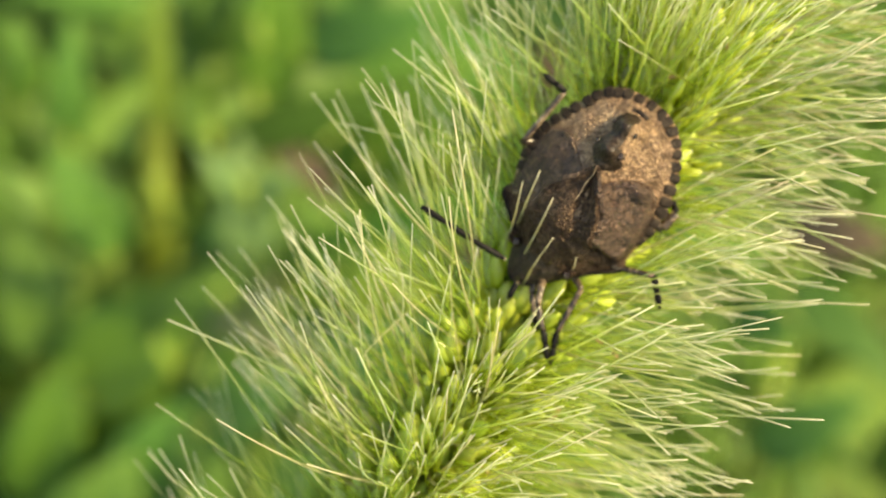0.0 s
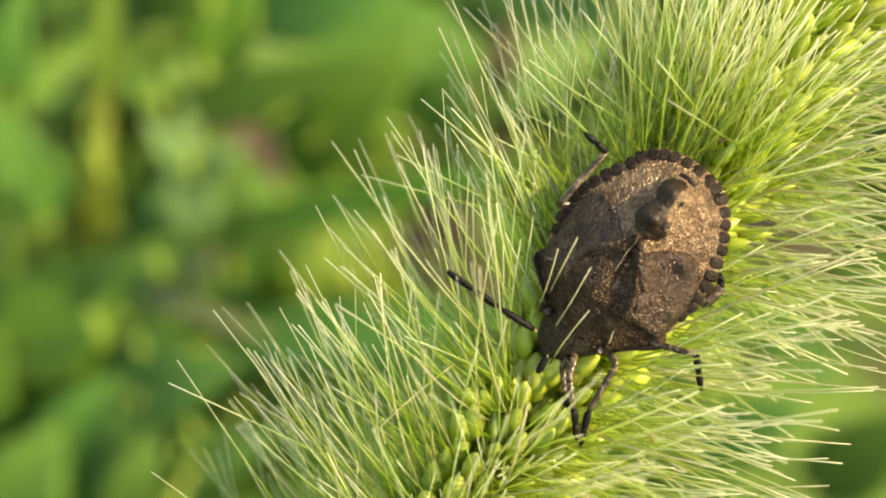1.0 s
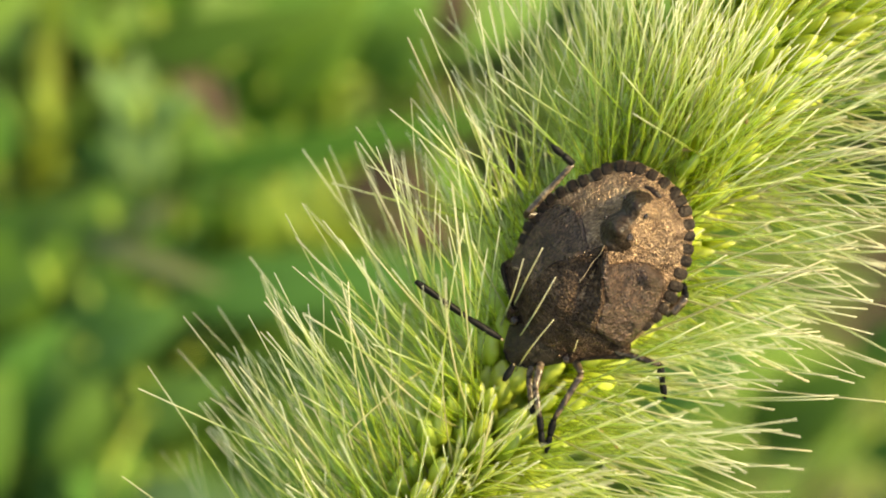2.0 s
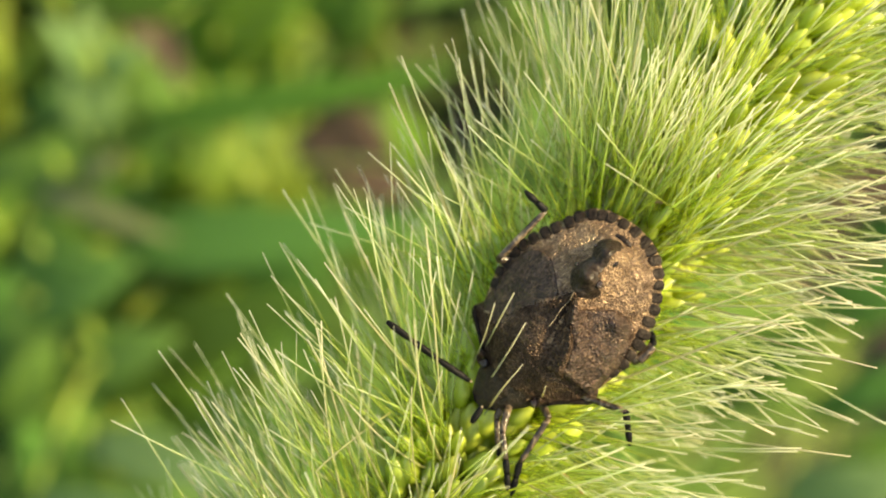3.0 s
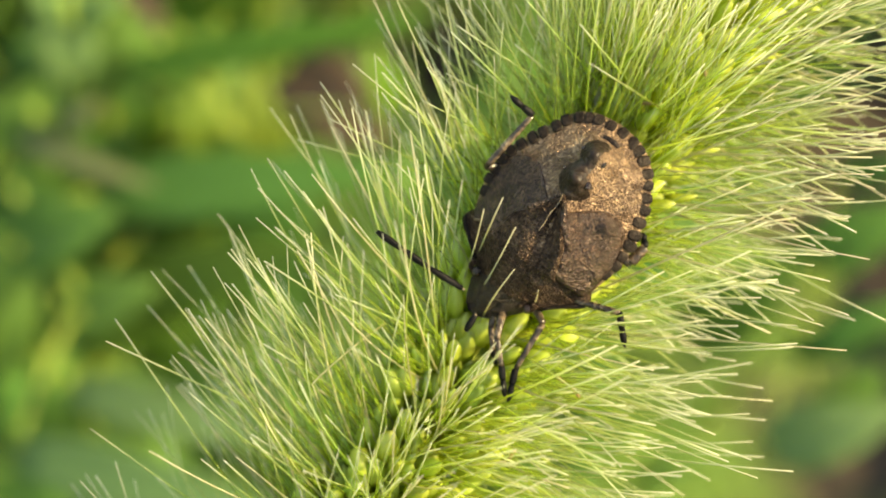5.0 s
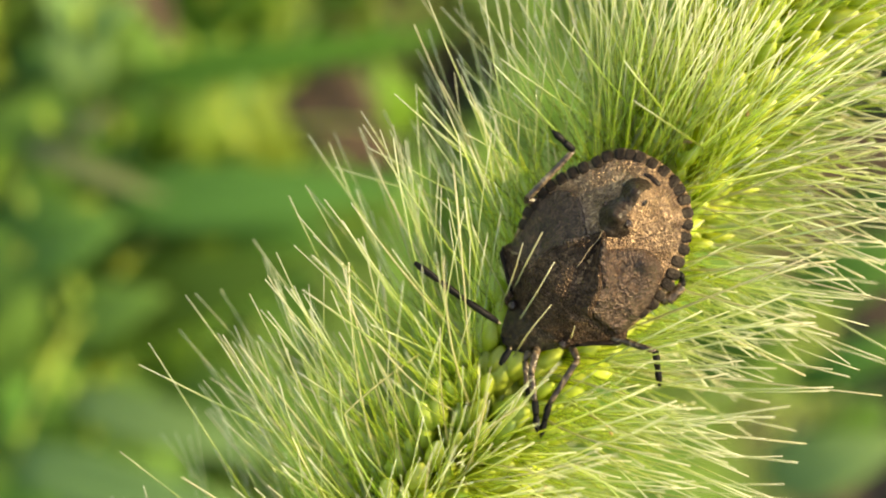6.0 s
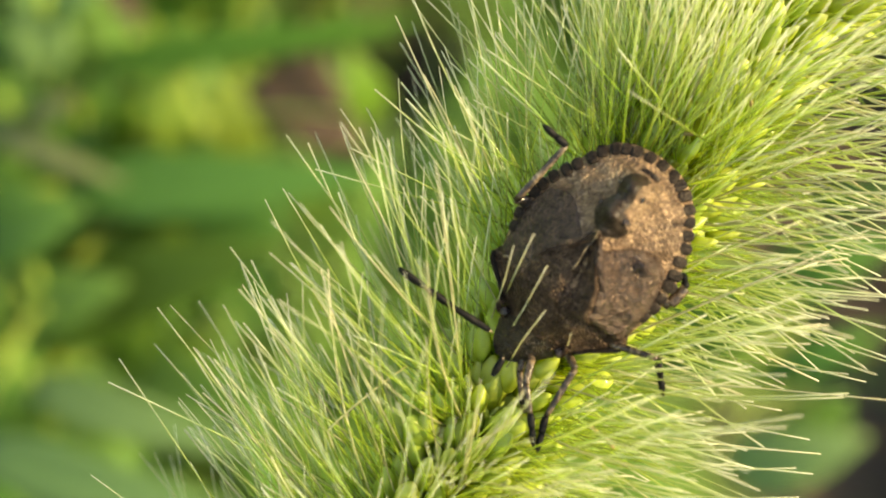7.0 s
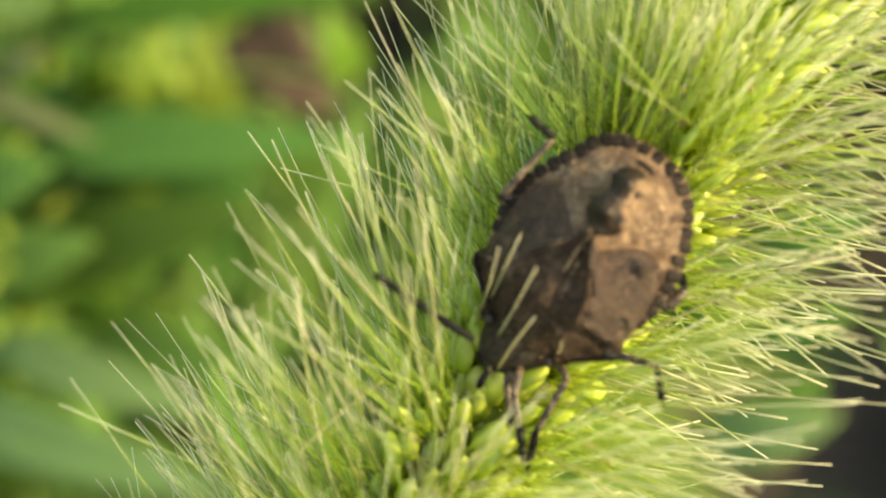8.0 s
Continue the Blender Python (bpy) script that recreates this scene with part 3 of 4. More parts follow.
def bristle_line(s, az, lean, length, bend, rng, n=7):
    c, d = axis_at(s)
    ref = Vector((0, 0, 1))
    e1 = (ref - d * ref.dot(d)).normalized()
    e2 = d.cross(e1)
    rad = e1 * math.cos(az) + e2 * math.sin(az)
    core = 2.0 * min(1, 6 * (1.02 - s), 0.5 + 8 * s)
    way = (rad * math.cos(lean) + d * math.sin(lean) + d.cross(rad) * rng.gauss(0, 0.2)).normalized()
    p = c + rad * core + d * 0.6
    wig = Vector((rng.uniform(-1, 1), rng.uniform(-1, 1), rng.uniform(-1, 1))) * 0.11
    pts = []
    for i in range(n):
        t = i / (n - 1)
        pts.append(p + way * (length * t) + (d * bend + wig + ref * 0.22 * max(0.0, math.sin(az))) * length * t * t)
    return pts


def bristle_tube(bm, pts, al, r):
    n = len(pts)
    tube(bm, [CLOSE @ p for p in pts], [0.001 * (r * (1 - 0.42 * (i / (n - 1)) ** 1.6)) for i in range(n)], 4, al)


def build_foxtail():
    base = CLOSE @ Vector((-24, -60, -60))
    base.z = 0
    plant = thing("foxtail_grass", base, "bushy green foxtail grass spike with long pale bristles", "grass")
    rng = random.Random(21)
    # stem, from the soil up to the foot of the spike
    foot = CLOSE @ AXIS[0]
    line = curve_points([base, base.lerp(foot, 0.35) + Vector((-0.012, -0.006, 0.03)), base.lerp(foot, 0.75) + Vector((-0.010, -0.006, 0.03)), foot, CLOSE @ AXIS[1]], 24)
    bm = bmesh.new()
    tube(bm, line, [0.0016 - 0.0006 * i / 23 for i in range(24)], 10)
    part("stem", bm, STALK, plant)
    # the rachis inside the spike, with its knobbed branchlets
    bm = bmesh.new()
    line = [axis_at(i / 79)[0] for i in range(80)]
    tube(bm, [CLOSE @ p for p in line], [0.001 * (0.85 + 0.2 * math.sin(i * 2.1)) * min(1, (80 - i) / 12) for i in range(80)], 12)
    bmesh.ops.translate(bm, verts=bm.verts, vec=-FOOT)
    spike = part("spike", bm, RACHIS, plant, "dense bristly seed spike, nodding in the wind")
    spike.matrix_basis = Matrix.Translation(FOOT)
    # two long leaves on the stem, low down
    for t, w, root in (((-0.16, -0.10, 0.22), 0.010, base.lerp(foot, 0.3)), ((0.12, -0.14, 0.15), 0.009, base.lerp(foot, 0.2))):
        bm = bmesh.new()
        al = bm.verts.layers.float.new("along")
        blade_mesh(bm, root, t, w, 0.03, Vector((0, 0, 1)), al)
        part("leaf_blade", bm, LEAF_MID, plant)

    # spikelets: plump ribbed grains set round the rachis
    grains = []
    for kind in range(4):
        bm = bmesh.new()
        al = bm.verts.layers.float.new("along")
        rows = []
        for i in range(8):
            t = i / 7
            rr = 0.96 * (t + 0.03) ** 0.5 * max(0.0, 1 - t) ** 0.75 + 0.03
            ring = []
            for k in range(9):
                a = 2 * math.pi * k / 9
                rib = 1 + 0.07 * math.cos(3 * a + kind)
                v = bm.verts.new((rr * rib * math.cos(a), 0.8 * rr * rib * math.sin(a) + 0.12 * math.sin(3 * t), 2.5 * t))
                v[al] = t
                ring.append(v)
            rows.append(ring)
        for r0, r1 in zip(rows, rows[1:]):
            for k in range(9):
                bm.faces.new((r0[k], r0[(k + 1) % 9], r1[(k + 1) % 9], r1[k]))
        bm.faces.new(rows[0][::-1])
        bm.faces.new(rows[-1])
        me = bpy.data.meshes.new("spikelet")
        bm.to_mesh(me)
        bm.free()
        me.materials.append(GLUME)
        me.polygons.foreach_set("use_smooth", [True] * len(me.polygons))
        grains.append(me)
    count = 300
    for i in range(count):
        s = 0.15 + 0.74 * i / count
        c, d = axis_at(s)
        az = i * 2.39996 + rng.uniform(-0.3, 0.3)
        e1 = (Vector((0, 0, 1)) - d * d.z).normalized()
        e2 = d.cross(e1)
        rad = e1 * math.cos(az) + e2 * math.sin(az)
        lean = rng.uniform(0.5, 0.95)
        way = rad * math.cos(lean) + d * math.sin(lean)
        r0 = (rng.uniform(1.3, 2.9) if 0.42 < s < 0.56 else rng.uniform(1.7, 3.0) if s < 0.5 else rng.uniform(1.9, 3.5)) * min(1, 5 * (1.03 - s))
        if math.sin(az) < -0.35:
            r0 = min(r0, rng.uniform(1.2, 2.4))
        p = c + rad * r0
        if in_bug(p + way * 2.4, 1.2 if s > 0.5 else 1.6):
            p, way = c + rad * 1.0, (way + d).normalized()
        q = way.to_track_quat("Z", "Y").to_matrix().to_4x4()
        ob = new("spikelet", grains[i % 4])
        k = rng.uniform(0.5, 0.74) if s < 0.5 else rng.uniform(0.6, 0.85)
        under(ob, spike)
        ob.matrix_basis = CLOSE @ Matrix.Translation(p) @ q @ Matrix.Rotation(rng.uniform(0, 6.28), 4, "Z") @ Matrix.Scale(k, 4)

    # the smaller grains crowded underneath, past counting
    bm = bmesh.new()
    al = bm.verts.layers.float.new("along")
    for i in range(1300):
        s = 0.08 + 0.9 * i / 1300
        c, d = axis_at(s)
        az = i * 2.39996 + rng.uniform(-0.4, 0.4)
        e1 = (Vector((0, 0, 1)) - d * d.z).normalized()
        rad = e1 * math.cos(az) + d.cross(e1) * math.sin(az)
        lean = rng.uniform(0.4, 1.0)
        way = rad * math.cos(lean) + d * math.sin(lean)
        a = c + rad * rng.uniform(0.8, 2.7) * min(1, 5 * (1.03 - s))
        if in_bug(a + way * 1.9, 1.08):
            continue
        k = rng.uniform(0.4, 0.62)
        tube(bm, [CLOSE @ (a + way * (1.9 * t)) for t in (0, 0.2, 0.45, 0.7, 0.9, 1.0)], [0.001 * k * f for f in (0.5, 0.9, 1.0, 0.8, 0.4, 0.08)], 7, al)
    under_grains = part("spikelets", bm, GLUME_INNER, spike)
    tagged(under_grains, "crowded small green spikelets round the axis", kind="stuff")

    # bristles: the joined mass
    bm = bmesh.new()
    al = bm.verts.layers.float.new("along")
    dry = bmesh.new()
    al_dry = dry.verts.layers.float.new("along")
    singles = []
    made = 0
    tuft = (0.5, 0.0, 0.0)
    while made < 3900:
        # they spring in tufts of four from the spikelets
        if made % 4 == 0:
            tuft = (rng.uniform(0.03, 0.995), rng.uniform(-math.pi, math.pi) if made % 5 else rng.uniform(-0.9, 0.9), rng.gauss(0, 1))
        s = max(0.02, min(0.995, tuft[0] + rng.gauss(0, 0.006)))
        az = tuft[1] + rng.gauss(0, 0.10)
        made += 1
        if abs(az) > 2.3 and rng.random() < 0.5:
            continue
        if math.sin(az) < -0.25 and rng.random() < (0.32 if s < 0.45 else 0.12):
            continue
        # the grains show where the bristles part, along the crest of the spike
        if -1.0 < az < 0.9 and rng.random() < (0.62 if 0.5 < s < 0.82 else 0.12 if s < 0.43 else 0.05):
            continue
        lean = 0.34 - (0.8 * max(0.0, 0.52 - s) if math.sin(az) < -0.3 else 0.0) + (0.19 if math.sin(az) < -0.3 else 0.2 if s < 0.56 else 0.3) * (0.82 * tuft[2] + rng.gauss(0, 0.57)) - 0.2 * math.sin(az) + 0.25 * max(0, s - 0.55) + 0.38 * max(0.0, min(1.0, (s - 0.52) * 8)) * max(0.0, math.cos(az))
        length = min(12.2, max(3.8, rng.gauss((9.0 - 2.0 * math.sin(az) + 2.1 * max(0.0, math.sin(az)) * max(0.0, min(1.0, (0.7 - s) * 4)) + 4.5 * max(0.0, -math.sin(az)) * max(-0.2, s - 0.42)) if made % 5 or s > 0.56 else 5.6, 2.0))) * min(1, 0.65 + 2.5 * (1 - s), 0.6 + 5 * s)
        bend = rng.uniform(-0.02, 0.22)
        # near the bug the bristles are pressed down and stay short
        for cut, press in ((1.0, 0.0), (1.0, 0.3), (1.0, 0.55), (0.9, 0.8), (0.7, 0.3), (0.5, 0.45), (0.4, 0.55)):
            pts = bristle_line(s, az, lean + press, length * cut, bend, rng)
            if not (any(in_bug(p, 1.05 if not press else 1.14) for p in pts) or hides_limb(pts)):
                break
        else:
            continue
        r = rng.uniform(0.036, 0.056) * (1.18 if math.sin(az) > 0.2 else 1.08)
        if length > 10.2 and 0.18 < s < 0.85 and abs(az) < 1.9 and len(singles) < 290:
            singles.append((pts, r, BRISTLE_DRY if rng.random() < 0.12 else BRISTLE))
        elif rng.random() < (0.10 if 0.2 < s < 0.5 and az < 0.2 else 0.05):
            bristle_tube(dry, pts, al_dry, r)
        else:
            bristle_tube(bm, pts, al, r)
    # bristles pressed flat by the bug, lying out from under its rim
    for k in range(200):
        if k < 60:
            u = rng.uniform(-5.0, 3.6)
            root = bug_mm(u, -half_width(u) + rng.uniform(-1.2, 1.2), rng.uniform(-3.6, -1.7))
            way = Vector((rng.gauss(-0.42, 0.25), rng.gauss(0.62, 0.25), rng.uniform(-0.05, 0.5)))
        else:
            root = bug_mm(rng.uniform(-7.5, -4.6), rng.uniform(-3.6, 2.6), rng.uniform(-3.0, -1.1))
            way = Vector((rng.gauss(0.12, 0.32), rng.gauss(0.75, 0.2), rng.uniform(0.05, 0.75)))
        way.normalize()
        long = rng.uniform(5.0, 9.0)
        wig = Vector((rng.uniform(-1, 1), rng.uniform(-1, 1), rng.uniform(-1, 1))) * 0.05
        pts = [root + way * (long * i / 6) + wig * (long * (i / 6) ** 2) for i in range(7)]
        if not (any(in_bug(p, 1.0) for p in pts) or hides_limb(pts)):
            bristle_tube(bm, pts, al, rng.uniform(0.036, 0.054))
    # paler, stiffer ones fanning out beyond the bug's flank
    for k in range(60):
        s = rng.uniform(0.5, 0.78)
        for press in (0.0, 0.25, 0.5, 0.8):
            pts = bristle_line(s, rng.uniform(0.45, 1.75), rng.gauss(0.3, 0.2) + press, rng.uniform(8.0, 11.0), rng.uniform(0.0, 0.2), rng)
            if not (any(in_bug(p, 1.08) for p in pts) or hides_limb(pts)):
                bristle_tube(*((dry, pts, al_dry) if k % 2 == 0 else (bm, pts, al)), rng.uniform(0.044, 0.06))
                break
    mass = part("bristles", bm, BRISTLE, spike)
    tagged(mass, "dense mass of fine green bristles", kind="stuff")
    withered = part("bristles", dry, BRISTLE_DRY, spike)
    tagged(withered, "withered straw-coloured bristles among the green", kind="stuff")
    # the long ones that stand out, one by one: tip, root, height of the root and of the tip
    def stand_out(mat, lines):
        for tip, root, z0, z1 in lines:
            a, b = Vector((*root, z0)), Vector((*tip, z1))
            mid = a.lerp(b, 0.5) + Vector((rng.uniform(-0.15, 0.15), rng.uniform(-0.15, 0.15), 0.3))
            singles.append((curve_points([a, mid, b], 8), rng.uniform(0.04, 0.052), mat))

    # on the far flank of the spike
    stand_out(BRISTLE, [
        ((-13.02, -2.44), (-6.10, -12.51), -5.0, -2.0),
        ((-11.48, -0.14), (-5.24, -8.52), -5.0, -2.0),
        ((-14.01, -7.50), (-7.61, -12.66), -6.0, -2.0),
        ((-7.72, -1.93), (-5.18, -8.98), -4.0, 1.0),
        ((-7.14, 2.06), (-3.49, -6.17), -4.0, 1.0),
        ((-7.03, 4.72), (-2.96, -2.25), -5.0, -2.0),
        ((-4.97, 1.22), (-4.62, -5.60), -4.0, 1.0),
        ((-6.29, 5.25), (-2.39, -1.11), -5.0, -2.0),
        ((-3.96, 8.82), (0.17, 3.20), -6.0, -2.0),
    ])
    # dry ones across the bug's shoulder
    stand_out(BRISTLE_DRY, [
        ((3.68, 3.11), (2.99, 0.03), -2.0, 2.0),
        ((4.48, 3.62), (3.32, 0.44), -2.0, 2.2),
        ((5.08, 2.37), (3.32, -1.35), -2.0, 2.2),
        ((5.10, 0.52), (3.74, -2.03), -2.0, 1.8),
        ((6.24, -0.37), (5.93, -1.35), -2.0, 1.0),
    ])
    # behind the bug
    stand_out(BRISTLE_DRY, [
        ((-0.38, 10.34), (1.88, 6.30), -5.0, -1.0),
        ((0.96, 9.80), (3.31, 5.16), -5.0, 0.0),
        ((7.93, 11.54), (8.15, 8.29), -5.0, 0.0),
    ])
    # a sheaf of cream ones over its tail
    stand_out(BRISTLE_DRY, [((8.7 + 0.42 * k + rng.uniform(-0.5, 0.5), rng.uniform(11.0, 13.6)), (8.2 + 0.30 * k, 7.9 + 0.05 * k), -4.2, rng.uniform(0.0, 2.2)) for k in range(9)])
    stand_out(BRISTLE, [
        ((8.49, 11.66), (8.29, 8.29), -5.0, 1.0),
        ((4.31, 11.54), (4.02, 6.58), -5.0, 0.0),
    ])
    # one withered hair, sharply bent
    singles.append((curve_points([(-0.6, -2.2, -1.5), (-1.9, -3.2, -0.4), (-3.55, -4.75, 0.3), (-3.62, -5.1, 0.2), (-3.45, -5.7, -0.3)], 12), 0.045, BRISTLE_DRY))
    # spent anthers caught between the hairs
    for x, y, z in ((7.45, -4.4, -0.6), (13.6, 9.8, -1.0), (5.4, -7.9, -0.8), (8.2, -5.0, -0.7), (2.0, -10.6, -1.0), (11.0, 8.3, -1.4)):
        bm = bmesh.new()
        a = rng.uniform(0, 3.14)
        run = Vector((math.cos(a), math.sin(a), 0.2))
        pts = curve_points([Vector((x, y, z)) - run * 0.3, Vector((x, y, z + 0.12)), Vector((x, y, z)) + run * 0.3], 7)
        tube(bm, [CLOSE @ p for p in pts], [0.001 * f for f in (0.03, 0.08, 0.10, 0.06, 0.10, 0.08, 0.03)], 7)
        part("anther", bm, ANTHER, spike, "shrivelled orange-brown anther")
    for pts, r, mat in singles:
        bm = bmesh.new()
        al = bm.verts.layers.float.new("along")
        bristle_tube(bm, pts, al, r)
        part("bristle", bm, mat, spike)
    return spike


# ---------------------------------------------------------------- the bug
def shell(u0, u1, width, height, belly, nu=24, nv=22, power=2.0, centre=None, lift=None):
    """A domed plate of the bug from u0 to u1: width(u) is its half width, height(u) the rise of its back."""
    bm = bmesh.new()
    rows = []
    for i in range(nu + 1):
        u = u0 + (u1 - u0) * i / nu
        hw, hh = max(0.02, width(u)), height(u)
        c = centre(u) if centre else 0.0
        row = []
        for j in range(nv + 1):
            s = -1 + 2 * j / nv
            s = math.copysign(abs(s) ** 0.85, s)
            w = hh * (1 - abs(s) ** power)
            if lift:
                w += lift(u, s * hw)
            row.append(bm.verts.new(bug(u, c + s * hw, w)))
        low = []
        for j in range(1, nv):
            s = 1 - 2 * j / nv
            low.append(bm.verts.new(bug(u, c + s * hw * 0.97, -belly * (1 - s * s) ** 0.6 * min(1, hw))))
        rows.append(row + low)
    n = len(rows[0])
    for r0, r1 in zip(rows, rows[1:]):
        for k in range(n):
            bm.faces.new((r0[k], r0[(k + 1) % n], r1[(k + 1) % n], r1[k]))
    bm.faces.new(rows[0][::-1])
    bm.faces.new(rows[-1])
    return bm


def ball(bm, place, size, turn=None, seg=12, square=1.0):
    m = Matrix.Translation(place) @ (turn or Matrix()) @ Matrix.Diagonal((*size, 1))
    made = bmesh.ops.create_uvsphere(bm, u_segments=seg, v_segments=max(6, seg // 2 + 2), radius=1.0)["verts"]
    for v in made:
        v.co = m @ Vector([math.copysign(abs(c) ** square, c) for c in v.co])


def limb(name, points, radii, mat, parent, label="", n=10, sides=10):
    bm = bmesh.new()
    pts = curve_points([CLOSE @ Vector(p) for p in points], n)
    rad = [0.001 * float(np.interp(i / (n - 1), np.linspace(0, 1, len(radii)), radii)) for i in range(n)]
    tube(bm, pts, rad, sides)
    return part(name, bm, mat, parent, label)


def build_bug():
    rng = random.Random(3)
    beast = thing("shield_bug_nymph", CLOSE @ (B_MID - b_up * 1.6), "brown bronzed shield bug nymph clinging to the foxtail spike", "insect")

    def back(u):
        return float(np.interp(u, (-5.1, -4.6, -3.6, -2.0, 0.0, 1.6, 2.6, 3.4, 4.0), (0.15, 0.7, 1.35, 1.9, 2.2, 2.15, 1.85, 1.3, 0.9)))

    def skin(u, v):
        """Height of the back over the rim's plane."""
        s = min(1.0, abs(v) / max(0.05, half_width(u)))
        swell = (0.62 * math.exp(-((u + 1.95) / 0.5) ** 2 - ((v - 0.12) / 0.7) ** 2) + 0.68 * math.exp(-((u + 3.3) / 0.5) ** 2 - ((v - 0.12) / 0.6) ** 2)
                 + 0.45 * math.exp(-((u + 2.3) / 1.6) ** 4 - ((v - 0.05) / 0.75) ** 2))
        roof = 1.005 - math.sqrt(s * s + 0.01)
        k = float(np.interp(u, (-3.6, -1.5, 0.5), (0.3, 0.5, 0.6)))
        return back(u) * (k * roof + (1 - k) * (1 - s * s)) * 1.06 + swell

    def plate(u0, u1, inner, outer, rise, nu=44, nv=30, edge=0.25, thick=0.5, lump=lambda u, v: 0.0):
        """A plate lying on the back between inner(u) and outer(u), raised by rise with rounded edges."""
        bm = bmesh.new()
        rows = []
        for i in range(nu + 1):
            u = u0 + (u1 - u0) * i / nu
            a, b = inner(u), outer(u)
            if abs(b - a) < 0.04:
                b = a + 0.04
            top, low = [], []
            for j in range(nv + 1):
                t = j / nv
                v = a + (b - a) * t
                d = min(t, 1 - t) * abs(b - a)
                d = min(d, (u - u0), (u1 - u) + 0.12)
                up = rise * min(1.0, max(0.0, d) / edge) ** 0.5
                top.append(bm.verts.new(bug(u, v, skin(u, v) + up + lump(u, v) * min(1.0, max(0.0, d) / 0.3) + 0.03 * noise.noise((u * 3, v * 3, rise)) + 0.035 * noise.noise((u * 8, v * 8, rise)))))
                low.append(bm.verts.new(bug(u, v, skin(u, v) - thick)))
            rows.append((top, low))
        for (t0, l0), (t1, l1) in zip(rows, rows[1:]):
            for k in range(nv):
                bm.faces.new((t0[k], t0[k + 1], t1[k + 1], t1[k]))
                bm.faces.new((l0[k], l1[k], l1[k + 1], l0[k + 1]))
            bm.faces.new((t0[0], t1[0], l1[0], l0[0]))
            bm.faces.new((t0[-1], l0[-1], l1[-1], t1[-1]))
        for t, l in (rows[0], rows[-1]):
            for k in range(nv):
                bm.faces.new((t[k], l[k], l[k + 1], t[k + 1]))
        return bm

    def trim(u):
        """The rim of the far flank is folded in a little behind the middle."""
        return 0.30 * math.exp(-((u + 3.2) / 1.3) ** 2)

    def flat(u):
        return 0.0

    # abdomen
    def furrow(u, v):
        return skin(u, v) + 0.05 * noise.noise((u * 2.4, v * 2.4, 4.0)) - 0.06 * max(0.0, math.cos(u * 6.2)) ** 6 * min(1.0, abs(v))
    part("abdomen", shell(-5.0, 2.0, lambda u: half_width(u) * 0.965 - trim(u) / 2, flat, 1.5, 44, 34, 2.0, centre=lambda u: trim(u) / 2, lift=furrow), ABDOMEN, beast, "tan bronzed abdomen with fine dark pits")
    # scalloped dark rim: one lobe a segment
    turn = Matrix((b_ahead, b_side, b_up)).transposed().to_4x4()
    for side in (-1, 1):
        line = [Vector((u, half_width(u) - (trim(u) if side < 0 else 0.0), 0)) for u in np.linspace(-5.05, 1.3, 400)]
        done, due = 0.0, 0.3
        for p, q in zip(line, line[1:]):
            done += (q - p).length
            if done < due:
                continue
            due += 0.60
            along = (q - p).normalized()
            inward = Vector((along.y, -along.x, 0))
            c = q + inward * 0.32
            ang = math.atan2(side * along.y, along.x)
            bm = bmesh.new()
            ball(bm, bug_mm(c.x, side * c.y, skin(c.x, c.y) * 0.8 + 0.10), (0.25, (0.36 if side > 0 else 0.31) if c.x < -0.6 else 0.25, 0.10),
                 turn @ Matrix.Rotation(ang, 4, "Z") @ Matrix.Rotation(-side * 0.5, 4, "X"), 16, 0.62)
            bm.transform(CLOSE)
            part("rim_lobe", bm, RIM, beast)
    # the raised gland plates down the middle of the abdomen: two humps joined by a saddle, each with a pair of glossy warts
    def gland_half(x):
        return float(np.interp(x, (-4.0, -3.85, -3.5, -3.1, -2.7, -2.4, -2.0, -1.6, -1.2, -0.9), (0.0, 0.42, 0.70, 0.72, 0.52, 0.66, 0.86, 0.84, 0.55, 0.0))) + 0.02
    part("gland_plate", plate(-4.0, -0.9, lambda x: 0.12 - gland_half(x), lambda x: 0.12 + gland_half(x), 0.10, 40, 26, 0.35), GLAND, beast, "dark raised plate down the abdomen")
    for u, v, big in ((-1.95, 0.62, 0.19), (-3.1, 0.58, 0.17), (-2.05, -0.72, 0.11), (-3.2, -0.58, 0.10)):
        bm = bmesh.new()
        ball(bm, bug_mm(u, v, skin(u, v) + big * 0.35), (big * 1.1, big, big), turn, 14)
        bm.transform(CLOSE)
        part("tubercle", bm, EYE_M, beast, "glossy black tubercle")
    bm = bmesh.new()
    ball(bm, bug_mm(-4.12, 0.2, skin(-4.12, 0.2) - 0.03), (0.17, 0.46, 0.12), turn, 14)
    bm.transform(CLOSE)
    part("gland_plate", bm, GLAND, beast)
    # wing pads and scutellum
    def scutum(u):
        return float(np.interp(u, (-1.1, -0.9, -0.5, -0.1, 0.35, 0.95, 1.6, 2.4), (0.08, 0.2, 0.40, 0.66, 1.1, 1.55, 1.75, 1.9)))

    def scutum_lump(u, v):
        t = max(0.0, v / scutum(u))
        return (0.95 * t ** 1.8 - 0.40 * math.exp(-((t - 0.3) / 0.35) ** 2)) * min(1.0, (u + 1.2) / 0.8)

